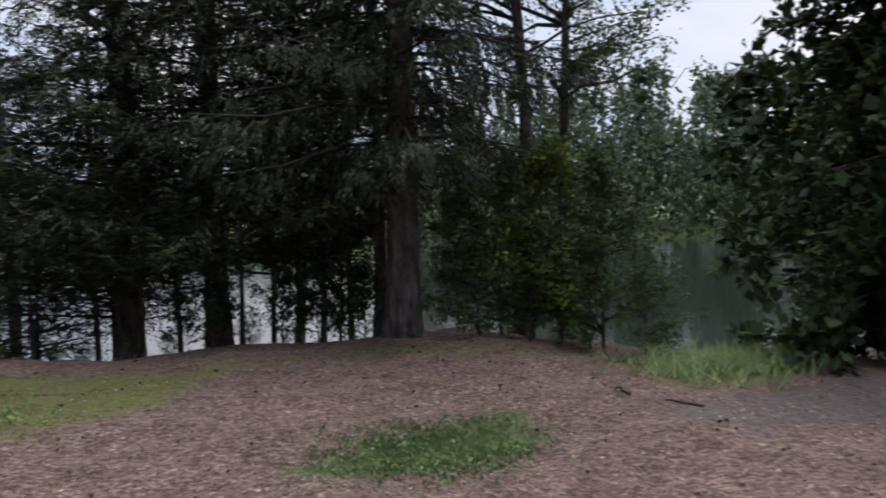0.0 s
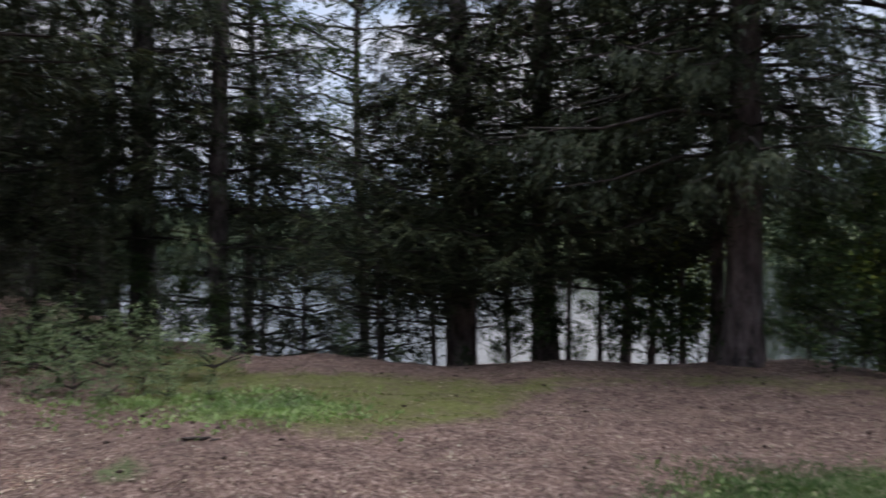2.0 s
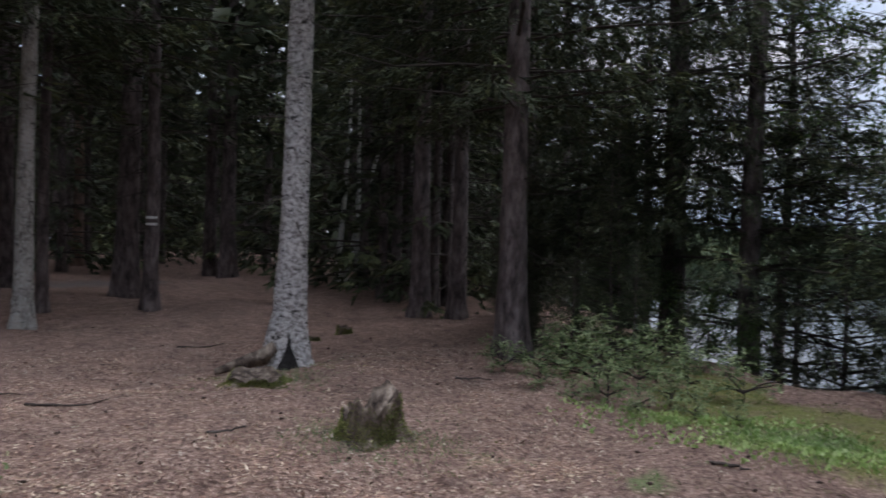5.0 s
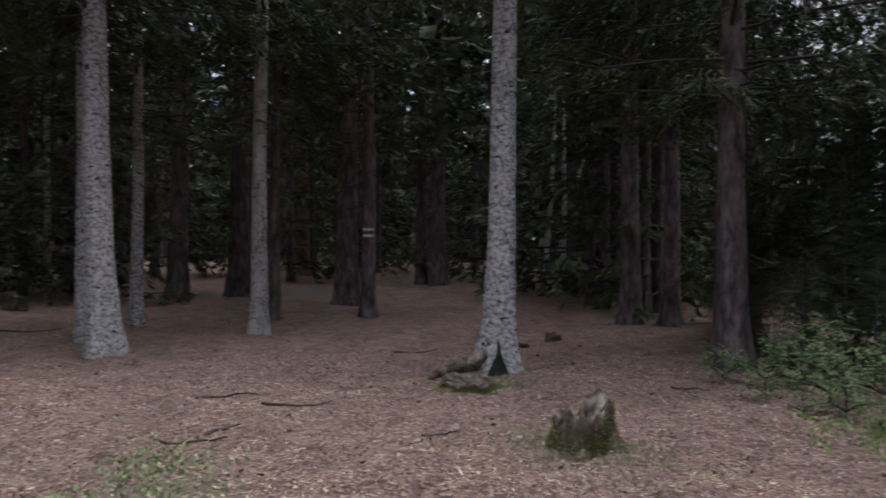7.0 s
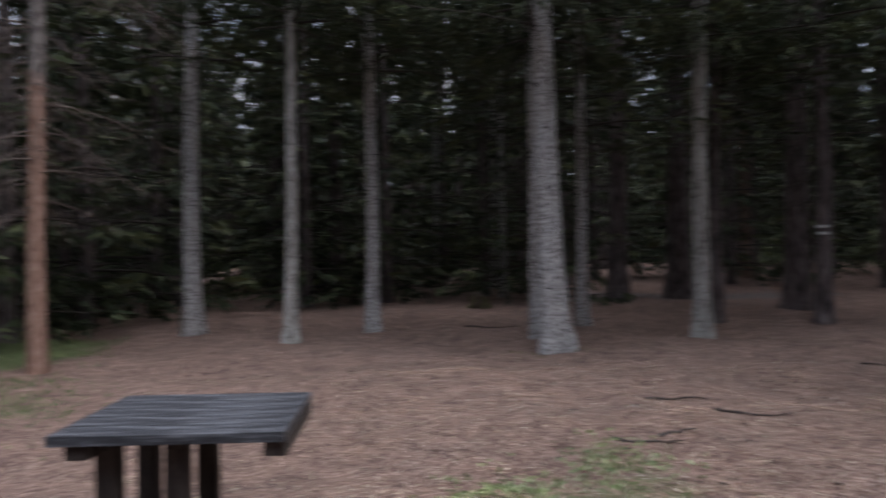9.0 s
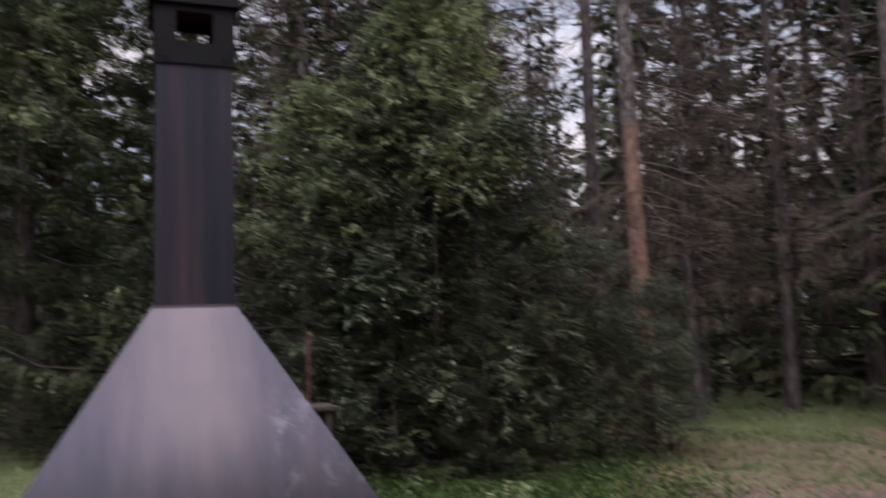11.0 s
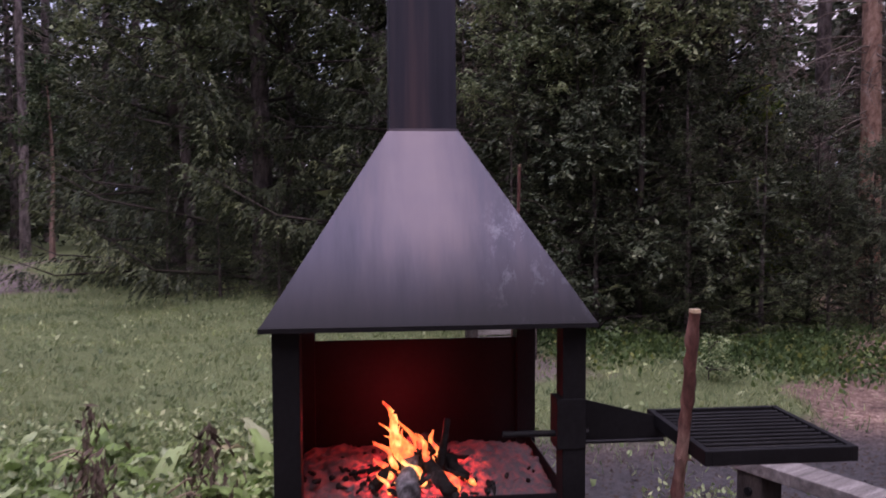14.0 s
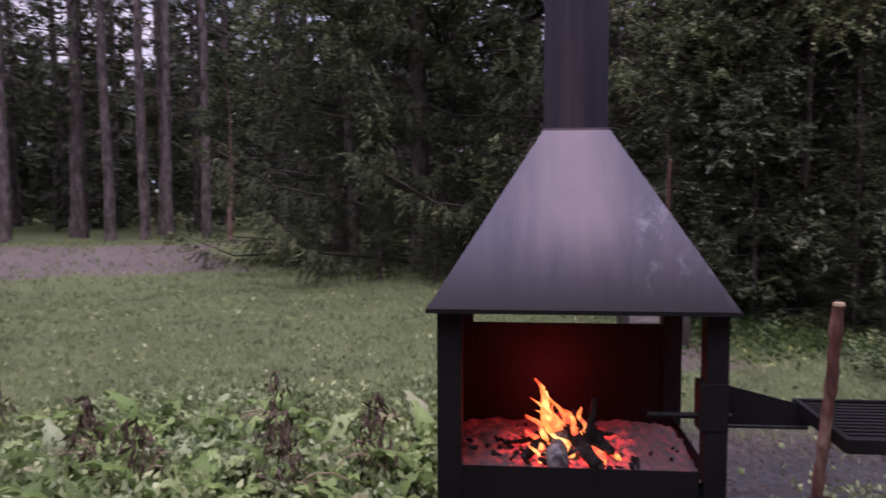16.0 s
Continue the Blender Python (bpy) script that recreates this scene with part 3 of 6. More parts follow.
def build_ground():
    radii = np.concatenate([[0.0], np.geomspace(0.5, 14, 84), np.geomspace(14.8, 1200, 50)])
    n = 260
    a = np.linspace(0, 2 * np.pi, n, endpoint=False)
    rr, aa = np.meshgrid(radii[1:], a, indexing="ij")
    x, y = (-rr * np.sin(aa)).ravel(), (rr * np.cos(aa)).ravel()
    x, y = np.concatenate([[0.0], x]), np.concatenate([[0.0], y])
    verts = np.stack([x, y, land(x, y)], 1)
    i, j = np.meshgrid(np.arange(len(radii) - 2), np.arange(n), indexing="ij")
    q = np.stack([1 + i * n + j, 1 + i * n + (j + 1) % n, 1 + (i + 1) * n + (j + 1) % n, 1 + (i + 1) * n + j], -1).reshape(-1, 4)
    tri = np.concatenate([q[:, [0, 2, 1]], q[:, [0, 3, 2]], np.stack([np.zeros(n, int), 1 + np.arange(n), 1 + (np.arange(n) + 1) % n], 1)])
    ob = obj_from("ground", verts, tri, GROUND, smooth=True)
    at = ob.data.color_attributes.new("cover", "FLOAT_COLOR", "POINT")
    at.data.foreach_set("color", np.stack(cover(x, y), 1).astype(np.float32).ravel())
    tagged(ob, "needle-strewn forest ground with moss, meadow grass and bare dirt", "ground", kind="structure")


build_ground()


def build_lake():
    bm = bmesh.new()
    bmesh.ops.create_circle(bm, cap_ends=True, radius=900, segments=64)
    ob = part("water", bm, WATER)
    ob.location.z = LAKE_LEVEL
    tagged(ob, "calm dark lake water mirroring the pale sky", "lake", kind="structure")


build_lake()


# ---- trees ----
def trunk_mesh(rng, height, radius, lean=(0.0, 0.0), sides=14, rings=26, flare=0.55, bend=0.05, top=0.15):
    """A tapered, slightly bent trunk with a root flare that is lobed like buttresses."""
    s = np.linspace(0, 1, rings) ** 1.5
    z = s * height
    ph = rng.uniform(0, 6.28, 4)
    x = lean[0] * z + bend * np.sin(z * 0.5 + ph[0]) * np.clip(z / 3, 0, 1)
    y = lean[1] * z + bend * np.sin(z * 0.43 + ph[1]) * np.clip(z / 3, 0, 1)
    r = radius * (1 - (1 - top) * s)
    a = np.linspace(0, 2 * np.pi, sides, endpoint=False)
    f = flare * np.exp(-z / (2.2 * radius + 0.12))
    lobes = 0.6 + 0.55 * np.cos(3 * a + ph[2]) + 0.3 * np.cos(5 * a + ph[3])
    rad = r[:, None] * (1 + f[:, None] * np.clip(lobes, 0, 2)[None, :]) * (1 + 0.035 * rng.normal(size=(rings, sides)))
    v = np.stack([x[:, None] + rad * np.cos(a), y[:, None] + rad * np.sin(a), (z - 0.12 * (s == 0))[:, None] + 0 * rad], -1).reshape(-1, 3)
    i, j = np.meshgrid(np.arange(rings - 1), np.arange(sides), indexing="ij")
    q = np.stack([i * sides + j, i * sides + (j + 1) % sides, (i + 1) * sides + (j + 1) % sides, (i + 1) * sides + j], -1).reshape(-1, 4)
    return v, q


def conifer_crown(rng, H, zb, reach, fine_to, gap=0.34, per=5, twig_step=0.055, blade=0.125, width=0.034, droop=0.5, hang=0.55, coarse=2.6, lean=(0, 0), shape=0.85, twig=1.0, needle_step=0.036, spread=0.20):
    """Limbs, inner needle sprays and outer, fresher sprays of a spruce: whorls of drooping boughs with hanging side twigs.
    Above fine_to the sprays grow coarser."""
    limbs, B, D, L, C, T = [], [], [], [], [], []
    z = zb
    while z < H * 0.97:
        far_up = z > fine_to
        n = per if not far_up else max(3, per - 1)
        for az in rng.uniform(0, 6.28) + np.arange(n) * 6.283 / n + rng.normal(0, 0.3, n):
            l = reach * (1 - z / H) ** shape * rng.uniform(0.5, 1.15) + 0.12
            low = 1 - z / H
            s = np.linspace(0, 1, 7)
            out = np.array([math.cos(az), math.sin(az), 0])
            side0 = np.array([-math.sin(az), math.cos(az), 0])
            sway = rng.normal(0, 0.14)
            dz = l * (0.18 * s - droop * (0.35 + 0.65 * low) * s**2 + 0.34 * s**4) + rng.normal(0, 0.07) * l * s
            pts = np.array([lean[0] * z, lean[1] * z, z + rng.uniform(-0.15, 0.15)]) + out * (l * s)[:, None] + side0 * (sway * l * s**2)[:, None]
            pts[:, 2] += dz
            limbs.append(tube(pts[[0, 2, 4, 6]], np.linspace(0.012 + 0.008 * l, 0.004, 4), 3))
            step = twig_step * (coarse if far_up else 1)
            m = max(4, int(l / step))
            t = rng.uniform(0.10, 1.0, m) ** 0.85
            p = np.stack([np.interp(t, s, pts[:, k]) for k in range(3)], 1)
            # flat side fans near the axis, so that every bough is a layer of its own
            fan = rng.normal(0, spread, m) * l * (1.08 - t)
            p = p + side0 * fan[:, None]
            p[:, 2] -= 0.35 * np.abs(fan)
            tan = unit(np.stack([np.interp(np.clip(t + 0.08, 0, 1), s, pts[:, k]) - np.interp(np.clip(t - 0.08, 0, 1), s, pts[:, k]) for k in range(3)], 1))
            way = unit(tan * rng.uniform(0.35, 0.9, (m, 1)) + np.sign(fan)[:, None] * side0 * rng.uniform(0.1, 0.8, (m, 1)) - np.array([0, 0, 1.0]) * rng.uniform(0, 1.3, (m, 1)) * hang)
            B.append(p)
            D.append(way)
            L.append(twig * (0.14 + 0.16 * (1 - t) * min(1.0, l / 1.6)) * rng.uniform(0.6, 1.4, m) * (1.5 if far_up else 1))
            C.append(np.full(m, far_up))
            T.append(t > rng.uniform(0.55, 0.95, m))
        z += gap * (1 + 0.6 * far_up) * rng.uniform(0.75, 1.25)
    B, D, L, C, T = map(np.concatenate, (B, D, L, C, T))

    def needles(pick):
        pieces = []
        for coarse_part, st, k, w in ((False, needle_step, 1, 1), (True, 0.11, 2.2, 2.6)):
            sel = pick & (C == coarse_part)
            if sel.any():
                pieces.append(sprays(rng, B[sel], D[sel], L[sel], st, blade * k, width * w, splay=0.5, droop=0.45, stray=0.12))
        return join(pieces)

    return join(limbs), needles(~T), needles(T)


def dead_boughs(rng, z0, z1, count, reach, lean=(0, 0), fork=5):
    """Bare, broken twigs below a crown."""
    out = []
    for _ in range(count):
        z, az, l = rng.uniform(z0, z1), rng.uniform(0, 6.28), reach * rng.uniform(0.2, 1.0)
        d = np.array([math.cos(az), math.sin(az), rng.uniform(-0.45, 0.15)])
        s = np.linspace(0, 1, 5)[:, None]
        base = np.array([lean[0] * z, lean[1] * z, z])
        pts = base + d * l * s + np.array([0, 0, -0.25 * l]) * s**2 + rng.normal(0, 0.02 * l, (5, 3)) * s
        out.append(tube(pts, np.linspace(0.013, 0.003, 5), 4))
        for _ in range(int(fork * l)):
            t = rng.uniform(0.3, 1)
            b = pts[0] + (pts[-1] - pts[0]) * t
            w = unit(d + rng.normal(0, 0.6, 3)) * l * rng.uniform(0.15, 0.4)
            out.append(tube(np.stack([b, b + w * 0.5, b + w + np.array([0, 0, -0.06])]), [0.005, 0.004, 0.002], 3))
    return join(out)


def leafy_crown(rng, H, zb, reach, limbs_n, twigs, leaves, leaf=0.07, wide=0.05, rise=0.5, spread=0.45, pinnate=False, lean=(0, 0), profile=None):
    """Limbs, twigs and leaves of a broadleaved tree or shrub."""
    limbs, B, D, L = [], [], [], []
    for _ in range(limbs_n):
        f = rng.uniform(0, 1)
        z, az = zb + (H * 0.9 - zb) * f, rng.uniform(0, 6.28)
        wide_at = profile(f) if profile else (1 - 0.75 * f**1.6)
        l = reach * wide_at * rng.uniform(0.55, 1.1)
        d = np.array([math.cos(az), math.sin(az), 0])
        s = np.linspace(0, 1, 6)
        pts = np.array([lean[0] * z, lean[1] * z, z]) + d * (l * s)[:, None] + rng.normal(0, 0.06 * l, (6, 3)) * s[:, None]
        pts[:, 2] += l * rise * s * rng.uniform(0.4, 1.3) - 0.25 * l * s**3
        limbs.append(tube(pts, np.linspace(0.010 + 0.011 * l, 0.004, 6), 5))
        t = rng.uniform(0.22, 1.0, twigs)
        p = np.stack([np.interp(t, s, pts[:, k]) for k in range(3)], 1)
        way = unit(d * 0.5 + rng.normal(0, 0.75, (twigs, 3)) + np.array([0, 0, 0.15]))
        B.append(p)
        D.append(way)
        L.append(spread * rng.uniform(0.4, 1.2, twigs) * (0.6 + 0.4 * min(1, l)))
    B, D, L = map(np.concatenate, (B, D, L))
    if pinnate:
        fine = B[:, None, :] + D[:, None, :] * (L[:, None] * np.linspace(0.3, 1, leaves)[None])[..., None]
        w = unit(D[:, None, :] * 0.5 + rng.normal(0, 0.8, (len(B), leaves, 3)) + np.array([0, 0, -0.15]))
        return join(limbs), sprays(rng, fine.reshape(-1, 3), w.reshape(-1, 3), np.full(len(B) * leaves, 0.20) * rng.uniform(0.7, 1.2, len(B) * leaves), 0.045, leaf, wide, 0.9, 0.3, True, 0.0)
    s = rng.uniform(0.2, 1.05, (len(B), leaves))
    p = (B[:, None, :] + D[:, None, :] * (L[:, None] * s)[..., None] + rng.normal(0, 0.06, (len(B), leaves, 3))).reshape(-1, 3)
    w = unit(np.repeat(D, leaves, 0) * 0.6 + rng.normal(0, 0.8, (len(p), 3)) + np.array([0, 0, -0.25]))
    side = np.cross(w, rng.normal(0, 0.45, (len(p), 3)) + np.array([0, 0, 1.0]))
    if leaf < 0.3:
        limbs.append(join([tube(np.stack([b, b + d * l]), [0.004, 0.0015], 3) for b, d, l in zip(B[::3], D[::3], L[::3])]))
    return join(limbs), blades(p, w, side, leaf * rng.uniform(0.6, 1.3, len(p)), wide * rng.uniform(0.7, 1.3, len(p)), True)


def plant_tree(name, label, category, at, turn, scale, trunk, crown, group=""):
    """One tree of given meshes, each a part of its own."""
    e = thing(name, pose(at[0], at[1], float(land(at[0], at[1])) - 0.03, 0, 0, turn) @ Matrix.Scale(scale, 4), label, category, group)
    for nm, src in (("trunk", trunk), ("crown", crown)):
        if src is not None:
            o = new(nm, src)
            o.parent = e
    return e


def mesh_only(name, geo, material, smooth=False):
    ob = obj_from(name, *geo, material, smooth=smooth)
    me = ob.data
    bpy.data.objects.remove(ob)
    return me


def as_tris(geo):
    v, q = geo
    q = np.asarray(q)
    return v, q if q.shape[1] == 3 else np.concatenate([q[:, :3], q[:, [0, 2, 3]]])


def mesh_of(name, pairs, smooth_first=False):
    """One mesh of several pieces, each with its own material."""
    geos = [as_tris(g) for g, _ in pairs]
    me = mesh_only(name, join(geos), pairs[0][1])
    for _, m in pairs[1:]:
        me.materials.append(m)
    me.polygons.foreach_set("material_index", np.repeat(np.arange(len(geos)), [len(f) for _, f in geos]).astype(np.int32))
    if smooth_first:
        me.polygons.foreach_set("use_smooth", np.repeat(np.arange(len(geos)) == 0, [len(f) for _, f in geos]))
    return me


def conifer_kind(seed, H, radius, zb, reach, fine_to, needles=None, fresh=None, bark_mat=None, dead=0, lean=(0, 0), sides=14, **kw):
    rng = np.random.default_rng(seed)
    tr = mesh_only("trunk", trunk_mesh(rng, H, radius, lean, sides=sides), bark_mat or BARK_DARK, True)
    limbs, sp, tips = conifer_crown(rng, H, zb, reach, fine_to, lean=lean, **kw)
    if dead:
        limbs = join([limbs, dead_boughs(rng, min(1.2, zb), zb + 0.8, dead, reach * 0.45, lean)])
    return tr, mesh_of("crown", [(limbs, TWIG), (sp, needles or NEEDLE), (tips, fresh or NEEDLE_LIGHT)])


def leafy_kind(seed, H, radius, zb, reach, limbs_n, twigs, leaves, material=None, bark_mat=None, lean=(0, 0), **kw):
    rng = np.random.default_rng(seed)
    tr = mesh_only("trunk", trunk_mesh(rng, H * 0.9, radius, lean, sides=9, flare=0.25, bend=0.12), bark_mat or TWIG, True)
    limbs, lv = leafy_crown(rng, H, zb, reach, limbs_n, twigs, leaves, lean=lean, **kw)
    return tr, mesh_of("crown", [(limbs, TWIG), (lv, material or LEAF)])


SHORE_SPRUCE = conifer_kind(11, 17, 0.19, 2.2, 3.0, 6.8, gap=0.52, per=6, twig_step=0.044, blade=0.105, width=0.028, droop=0.42, hang=0.6, twig=1.3, needle_step=0.042, spread=0.19)
SHORE_SPRUCE_B = conifer_kind(12, 15, 0.17, 2.1, 2.8, 6.2, gap=0.50, per=6, twig_step=0.044, blade=0.105, width=0.028, droop=0.42, hang=0.6, twig=1.3, needle_step=0.042, spread=0.19)
TALL_SPRUCE = conifer_kind(13, 19, 0.21, 2.5, 3.7, 8.0, fresh=NEEDLE, gap=0.40, per=8, twig_step=0.048, blade=0.11, width=0.025, droop=0.75, hang=1.3, dead=10, twig=1.5, needle_step=0.045, spread=0.16)
THIN_SPRUCE = conifer_kind(21, 14, 0.085, 2.2, 2.3, 6.5, fresh=NEEDLE, gap=0.42, per=6, twig_step=0.046, blade=0.11, width=0.028, droop=0.8, hang=1.2, dead=14)
YOUNG_SPRUCE = conifer_kind(14, 6.0, 0.07, 0.35, 1.7, 6.0, gap=0.38, per=6, twig_step=0.046, blade=0.095, width=0.026, droop=0.28, hang=0.45, twig=1.2, needle_step=0.042, spread=0.19)
BANK_SPRUCE = conifer_kind(22, 7.2, 0.05, 1.70, 2.1, 7.2, gap=0.34, per=6, twig_step=0.046, blade=0.10, width=0.026, droop=0.22, hang=0.40, twig=1.2, needle_step=0.046, spread=0.20)
MEADOW_SPRUCE = conifer_kind(15, 15, 0.20, 0.25, 4.0, 8.5, gap=0.74, per=7, droop=0.34, hang=0.95, twig_step=0.032, blade=0.11, width=0.034, twig=1.35, needle_step=0.044, spread=0.13)
WOOD_FINE = conifer_kind(23, 20, 0.2, 4.2, 3.2, 6.6, gap=0.55, per=6, twig_step=0.055, blade=0.12, width=0.034, hang=0.8, droop=0.55, twig=1.3, needle_step=0.046, spread=0.16)
WOOD_SPRUCE = conifer_kind(16, 21, 0.2, 4.4, 3.4, 4.0, gap=0.5, per=6, dead=26, twig_step=0.062, blade=0.13, width=0.030, coarse=2.2)
WOOD_SPRUCE_B = conifer_kind(17, 18, 0.15, 3.4, 3.0, 3.0, gap=0.5, per=6, dead=30, twig_step=0.062, blade=0.13, width=0.030, coarse=2.2)
BACK_SPRUCE = conifer_kind(18, 17, 0.16, 0.6, 3.3, 0.2, gap=0.6, per=6, twig_step=0.11, sides=8, blade=0.19, width=0.06, coarse=2.2)
FAR_SPRUCE = conifer_kind(19, 18, 0.16, 0.5, 3.5, 0.2, gap=0.85, per=6, twig_step=0.22, sides=6, blade=0.30, width=0.10, coarse=2.2)
DEAD_SPRUCE = conifer_kind(20, 14, 0.14, 2.6, 2.6, 14, needles=NEEDLE_DEAD, fresh=NEEDLE_DEAD, gap=0.42, per=7, droop=0.6, hang=1.7, twig_step=0.10, blade=0.10, width=0.014, twig=1.5, dead=50)
ALDER = leafy_kind(31, 9.5, 0.12, 0.1, 2.7, 100, 26, 14, material=LEAF_SHADED, leaf=0.14, wide=0.115, bark_mat=BARK_DARK)
OLD_ALDER = leafy_kind(39, 9.5, 0.12, 4.0, 3.0, 46, 20, 13, material=LEAF_SAPLING, leaf=0.10, wide=0.08, bark_mat=BARK_DARK)
ROWAN_TALL = leafy_kind(40, 7.4, 0.06, 3.6, 1.5, 56, 10, 3, material=LEAF_SAPLING, leaf=0.09, wide=0.036, rise=0.7, spread=0.4, pinnate=True)
ALDER_TALL = leafy_kind(32, 13, 0.12, 4.0, 3.0, 46, 20, 12, leaf=0.075, wide=0.055, bark_mat=BARK_DARK)
SHRUB = leafy_kind(33, 3.4, 0.03, 0.1, 1.2, 44, 14, 10, leaf=0.078, wide=0.052, rise=0.8, spread=0.4)
SHRUB_LOW = leafy_kind(43, 3.0, 0.03, 0.05, 1.5, 24, 10, 9, leaf=0.11, wide=0.07, rise=0.8, spread=0.45)
# bank shrub in the leaf colour that has shade painted in
SHRUB_SHADED = leafy_kind(45, 3.0, 0.03, 0.05, 1.5, 24, 10, 9, material=LEAF_SHADED, leaf=0.13, wide=0.08, rise=0.8, spread=0.45)
SHRUB_YELLOW = leafy_kind(34, 3.0, 0.025, 0.2, 0.8, 26, 12, 8, material=LEAF_YELLOW, leaf=0.08, wide=0.055, rise=0.9, spread=0.35)
ROWAN = leafy_kind(35, 6.6, 0.06, 0.15, 2.0, 74, 10, 3, material=LEAF_ROWAN, leaf=0.10, wide=0.034, rise=0.6, spread=0.45, pinnate=True)
ROWAN_LOW = leafy_kind(36, 0.8, 0.010, 0.05, 0.55, 9, 5, 2, material=SAPLING_PALE, leaf=0.07, wide=0.034, rise=0.8, spread=0.22, pinnate=True)
FAR_LEAFY = leafy_kind(37, 17, 0.2, 0.6, 5.0, 34, 10, 26, material=LEAF_FAR, leaf=0.32, wide=0.26, spread=1.8)


def pine_kind(seed, H, radius, zb, lean=(0, 0), bark_mat=None, dead=36, reach=1.5, fork=4):
    rng = np.random.default_rng(seed)
    tr = mesh_only("trunk", trunk_mesh(rng, H, radius, lean, sides=12, flare=0.25), bark_mat or BARK_PINE, True)
    limbs, B, D = [], [], []
    for _ in range(34):
        z, az = rng.uniform(zb, H * 0.97), rng.uniform(0, 6.28)
        l = 2.6 * (1.1 - (z - zb) / (H - zb)) * rng.uniform(0.5, 1.1) + 0.3
        d = np.array([math.cos(az), math.sin(az), rng.uniform(-0.1, 0.5)])
        s = np.linspace(0, 1, 5)[:, None]
        pts = np.array([lean[0] * z, lean[1] * z, z]) + d * l * s + rng.normal(0, 0.08 * l, (5, 3)) * s
        limbs.append(tube(pts, np.linspace(0.035, 0.008, 5), 5))
        k = 26
        t = rng.uniform(0.35, 1.05, k)
        p = np.stack([np.interp(t, s[:, 0], pts[:, c]) for c in range(3)], 1) + rng.normal(0, 0.16, (k, 3))
        B.append(p)
        D.append(unit(d * 0.4 + rng.normal(0, 0.7, (k, 3)) + np.array([0, 0, 0.4])))
    limbs.append(dead_boughs(rng, 2.5, zb, dead, reach, lean, fork))
    B, D = np.concatenate(B), np.concatenate(D)
    sp = sprays(rng, B, D, np.full(len(B), 0.28), 0.05, 0.13, 0.022, 0.8, 0.0, False, 0.2)
    return tr, mesh_of("crown", [(join(limbs), DEAD_TWIG), (sp, NEEDLE_PINE)])


PINE = pine_kind(41, 19, 0.15, 8.5)
PINE_PEELED = pine_kind(44, 19, 0.15, 10.0, bark_mat=BARK_PEELED, dead=110, reach=2.5, fork=7)
PINE_B = pine_kind(42, 22, 0.15, 11.0, bark_mat=BARK_DARK)

L_SHORE = "dark Norway spruce with drooping boughs on the lake bank"
for x, y, turn, sc, kind in ((-4.25, 10.9, 20, 1.0, SHORE_SPRUCE), (-3.0, 10.9, 140, 1.05, SHORE_SPRUCE_B), (-8.7, 11.1, 250, 1.05, SHORE_SPRUCE), (-10.5, 11.2, 70, 1.1, TALL_SPRUCE),
                             (-10.9, 10.9, 200, 0.6, SHORE_SPRUCE_B)):
    plant_tree("spruce_tree", L_SHORE, "tree", (x, y), turn, sc, *kind, group="spruces on the lake bank")
plant_tree("spruce_tree", "thick old spruce with weeping boughs and a lichened foot", "tree", (-0.36, 10.25), 35, 1.0, *TALL_SPRUCE, group="spruces on the lake bank")
plant_tree("spruce_tree", "thin spruce stem standing close behind the old spruce", "tree", (-0.72, 10.7), 160, 1.0, *THIN_SPRUCE, group="spruces on the lake bank")
for x, y, turn, sc in ((-4.6, 11.2, 0, 0.95), (-3.6, 11.1, 90, 0.90), (-5.7, 11.2, 200, 0.85), (-2.3, 11.2, 250, 0.9), (-9.0, 8.3, 40, 0.42), (-9.7, 9.1, 10, 0.62), (-7.3, 11.4, 270, 0.95), (-11.6, 9.9, 150, 0.9), (-1.6, 11.3, 310, 1.0), (-8.4, 11.9, 130, 1.0), (-5.3, 10.3, 45, 0.72), (-3.9, 10.5, 170, 0.80), (-2.6, 10.6, 290, 0.76), (-4.6, 10.7, 100, 0.92), (-1.9, 11.0, 215, 0.8), (-1.15, 10.9, 20, 0.85),
                       (-11.6, 8.6, 80, 0.5), (-12.6, 9.6, 230, 0.62)):
    plant_tree("young_spruce", "young green spruce growing at the wood's edge", "tree", (x, y), turn, sc, *BANK_SPRUCE, group="young spruces")
L_LOW, L_BANK, L_UNDER = "low dark shrub on the edge of the bank", "leafy green shrub on the lake bank", "leafy shrub filling the space under the alders"
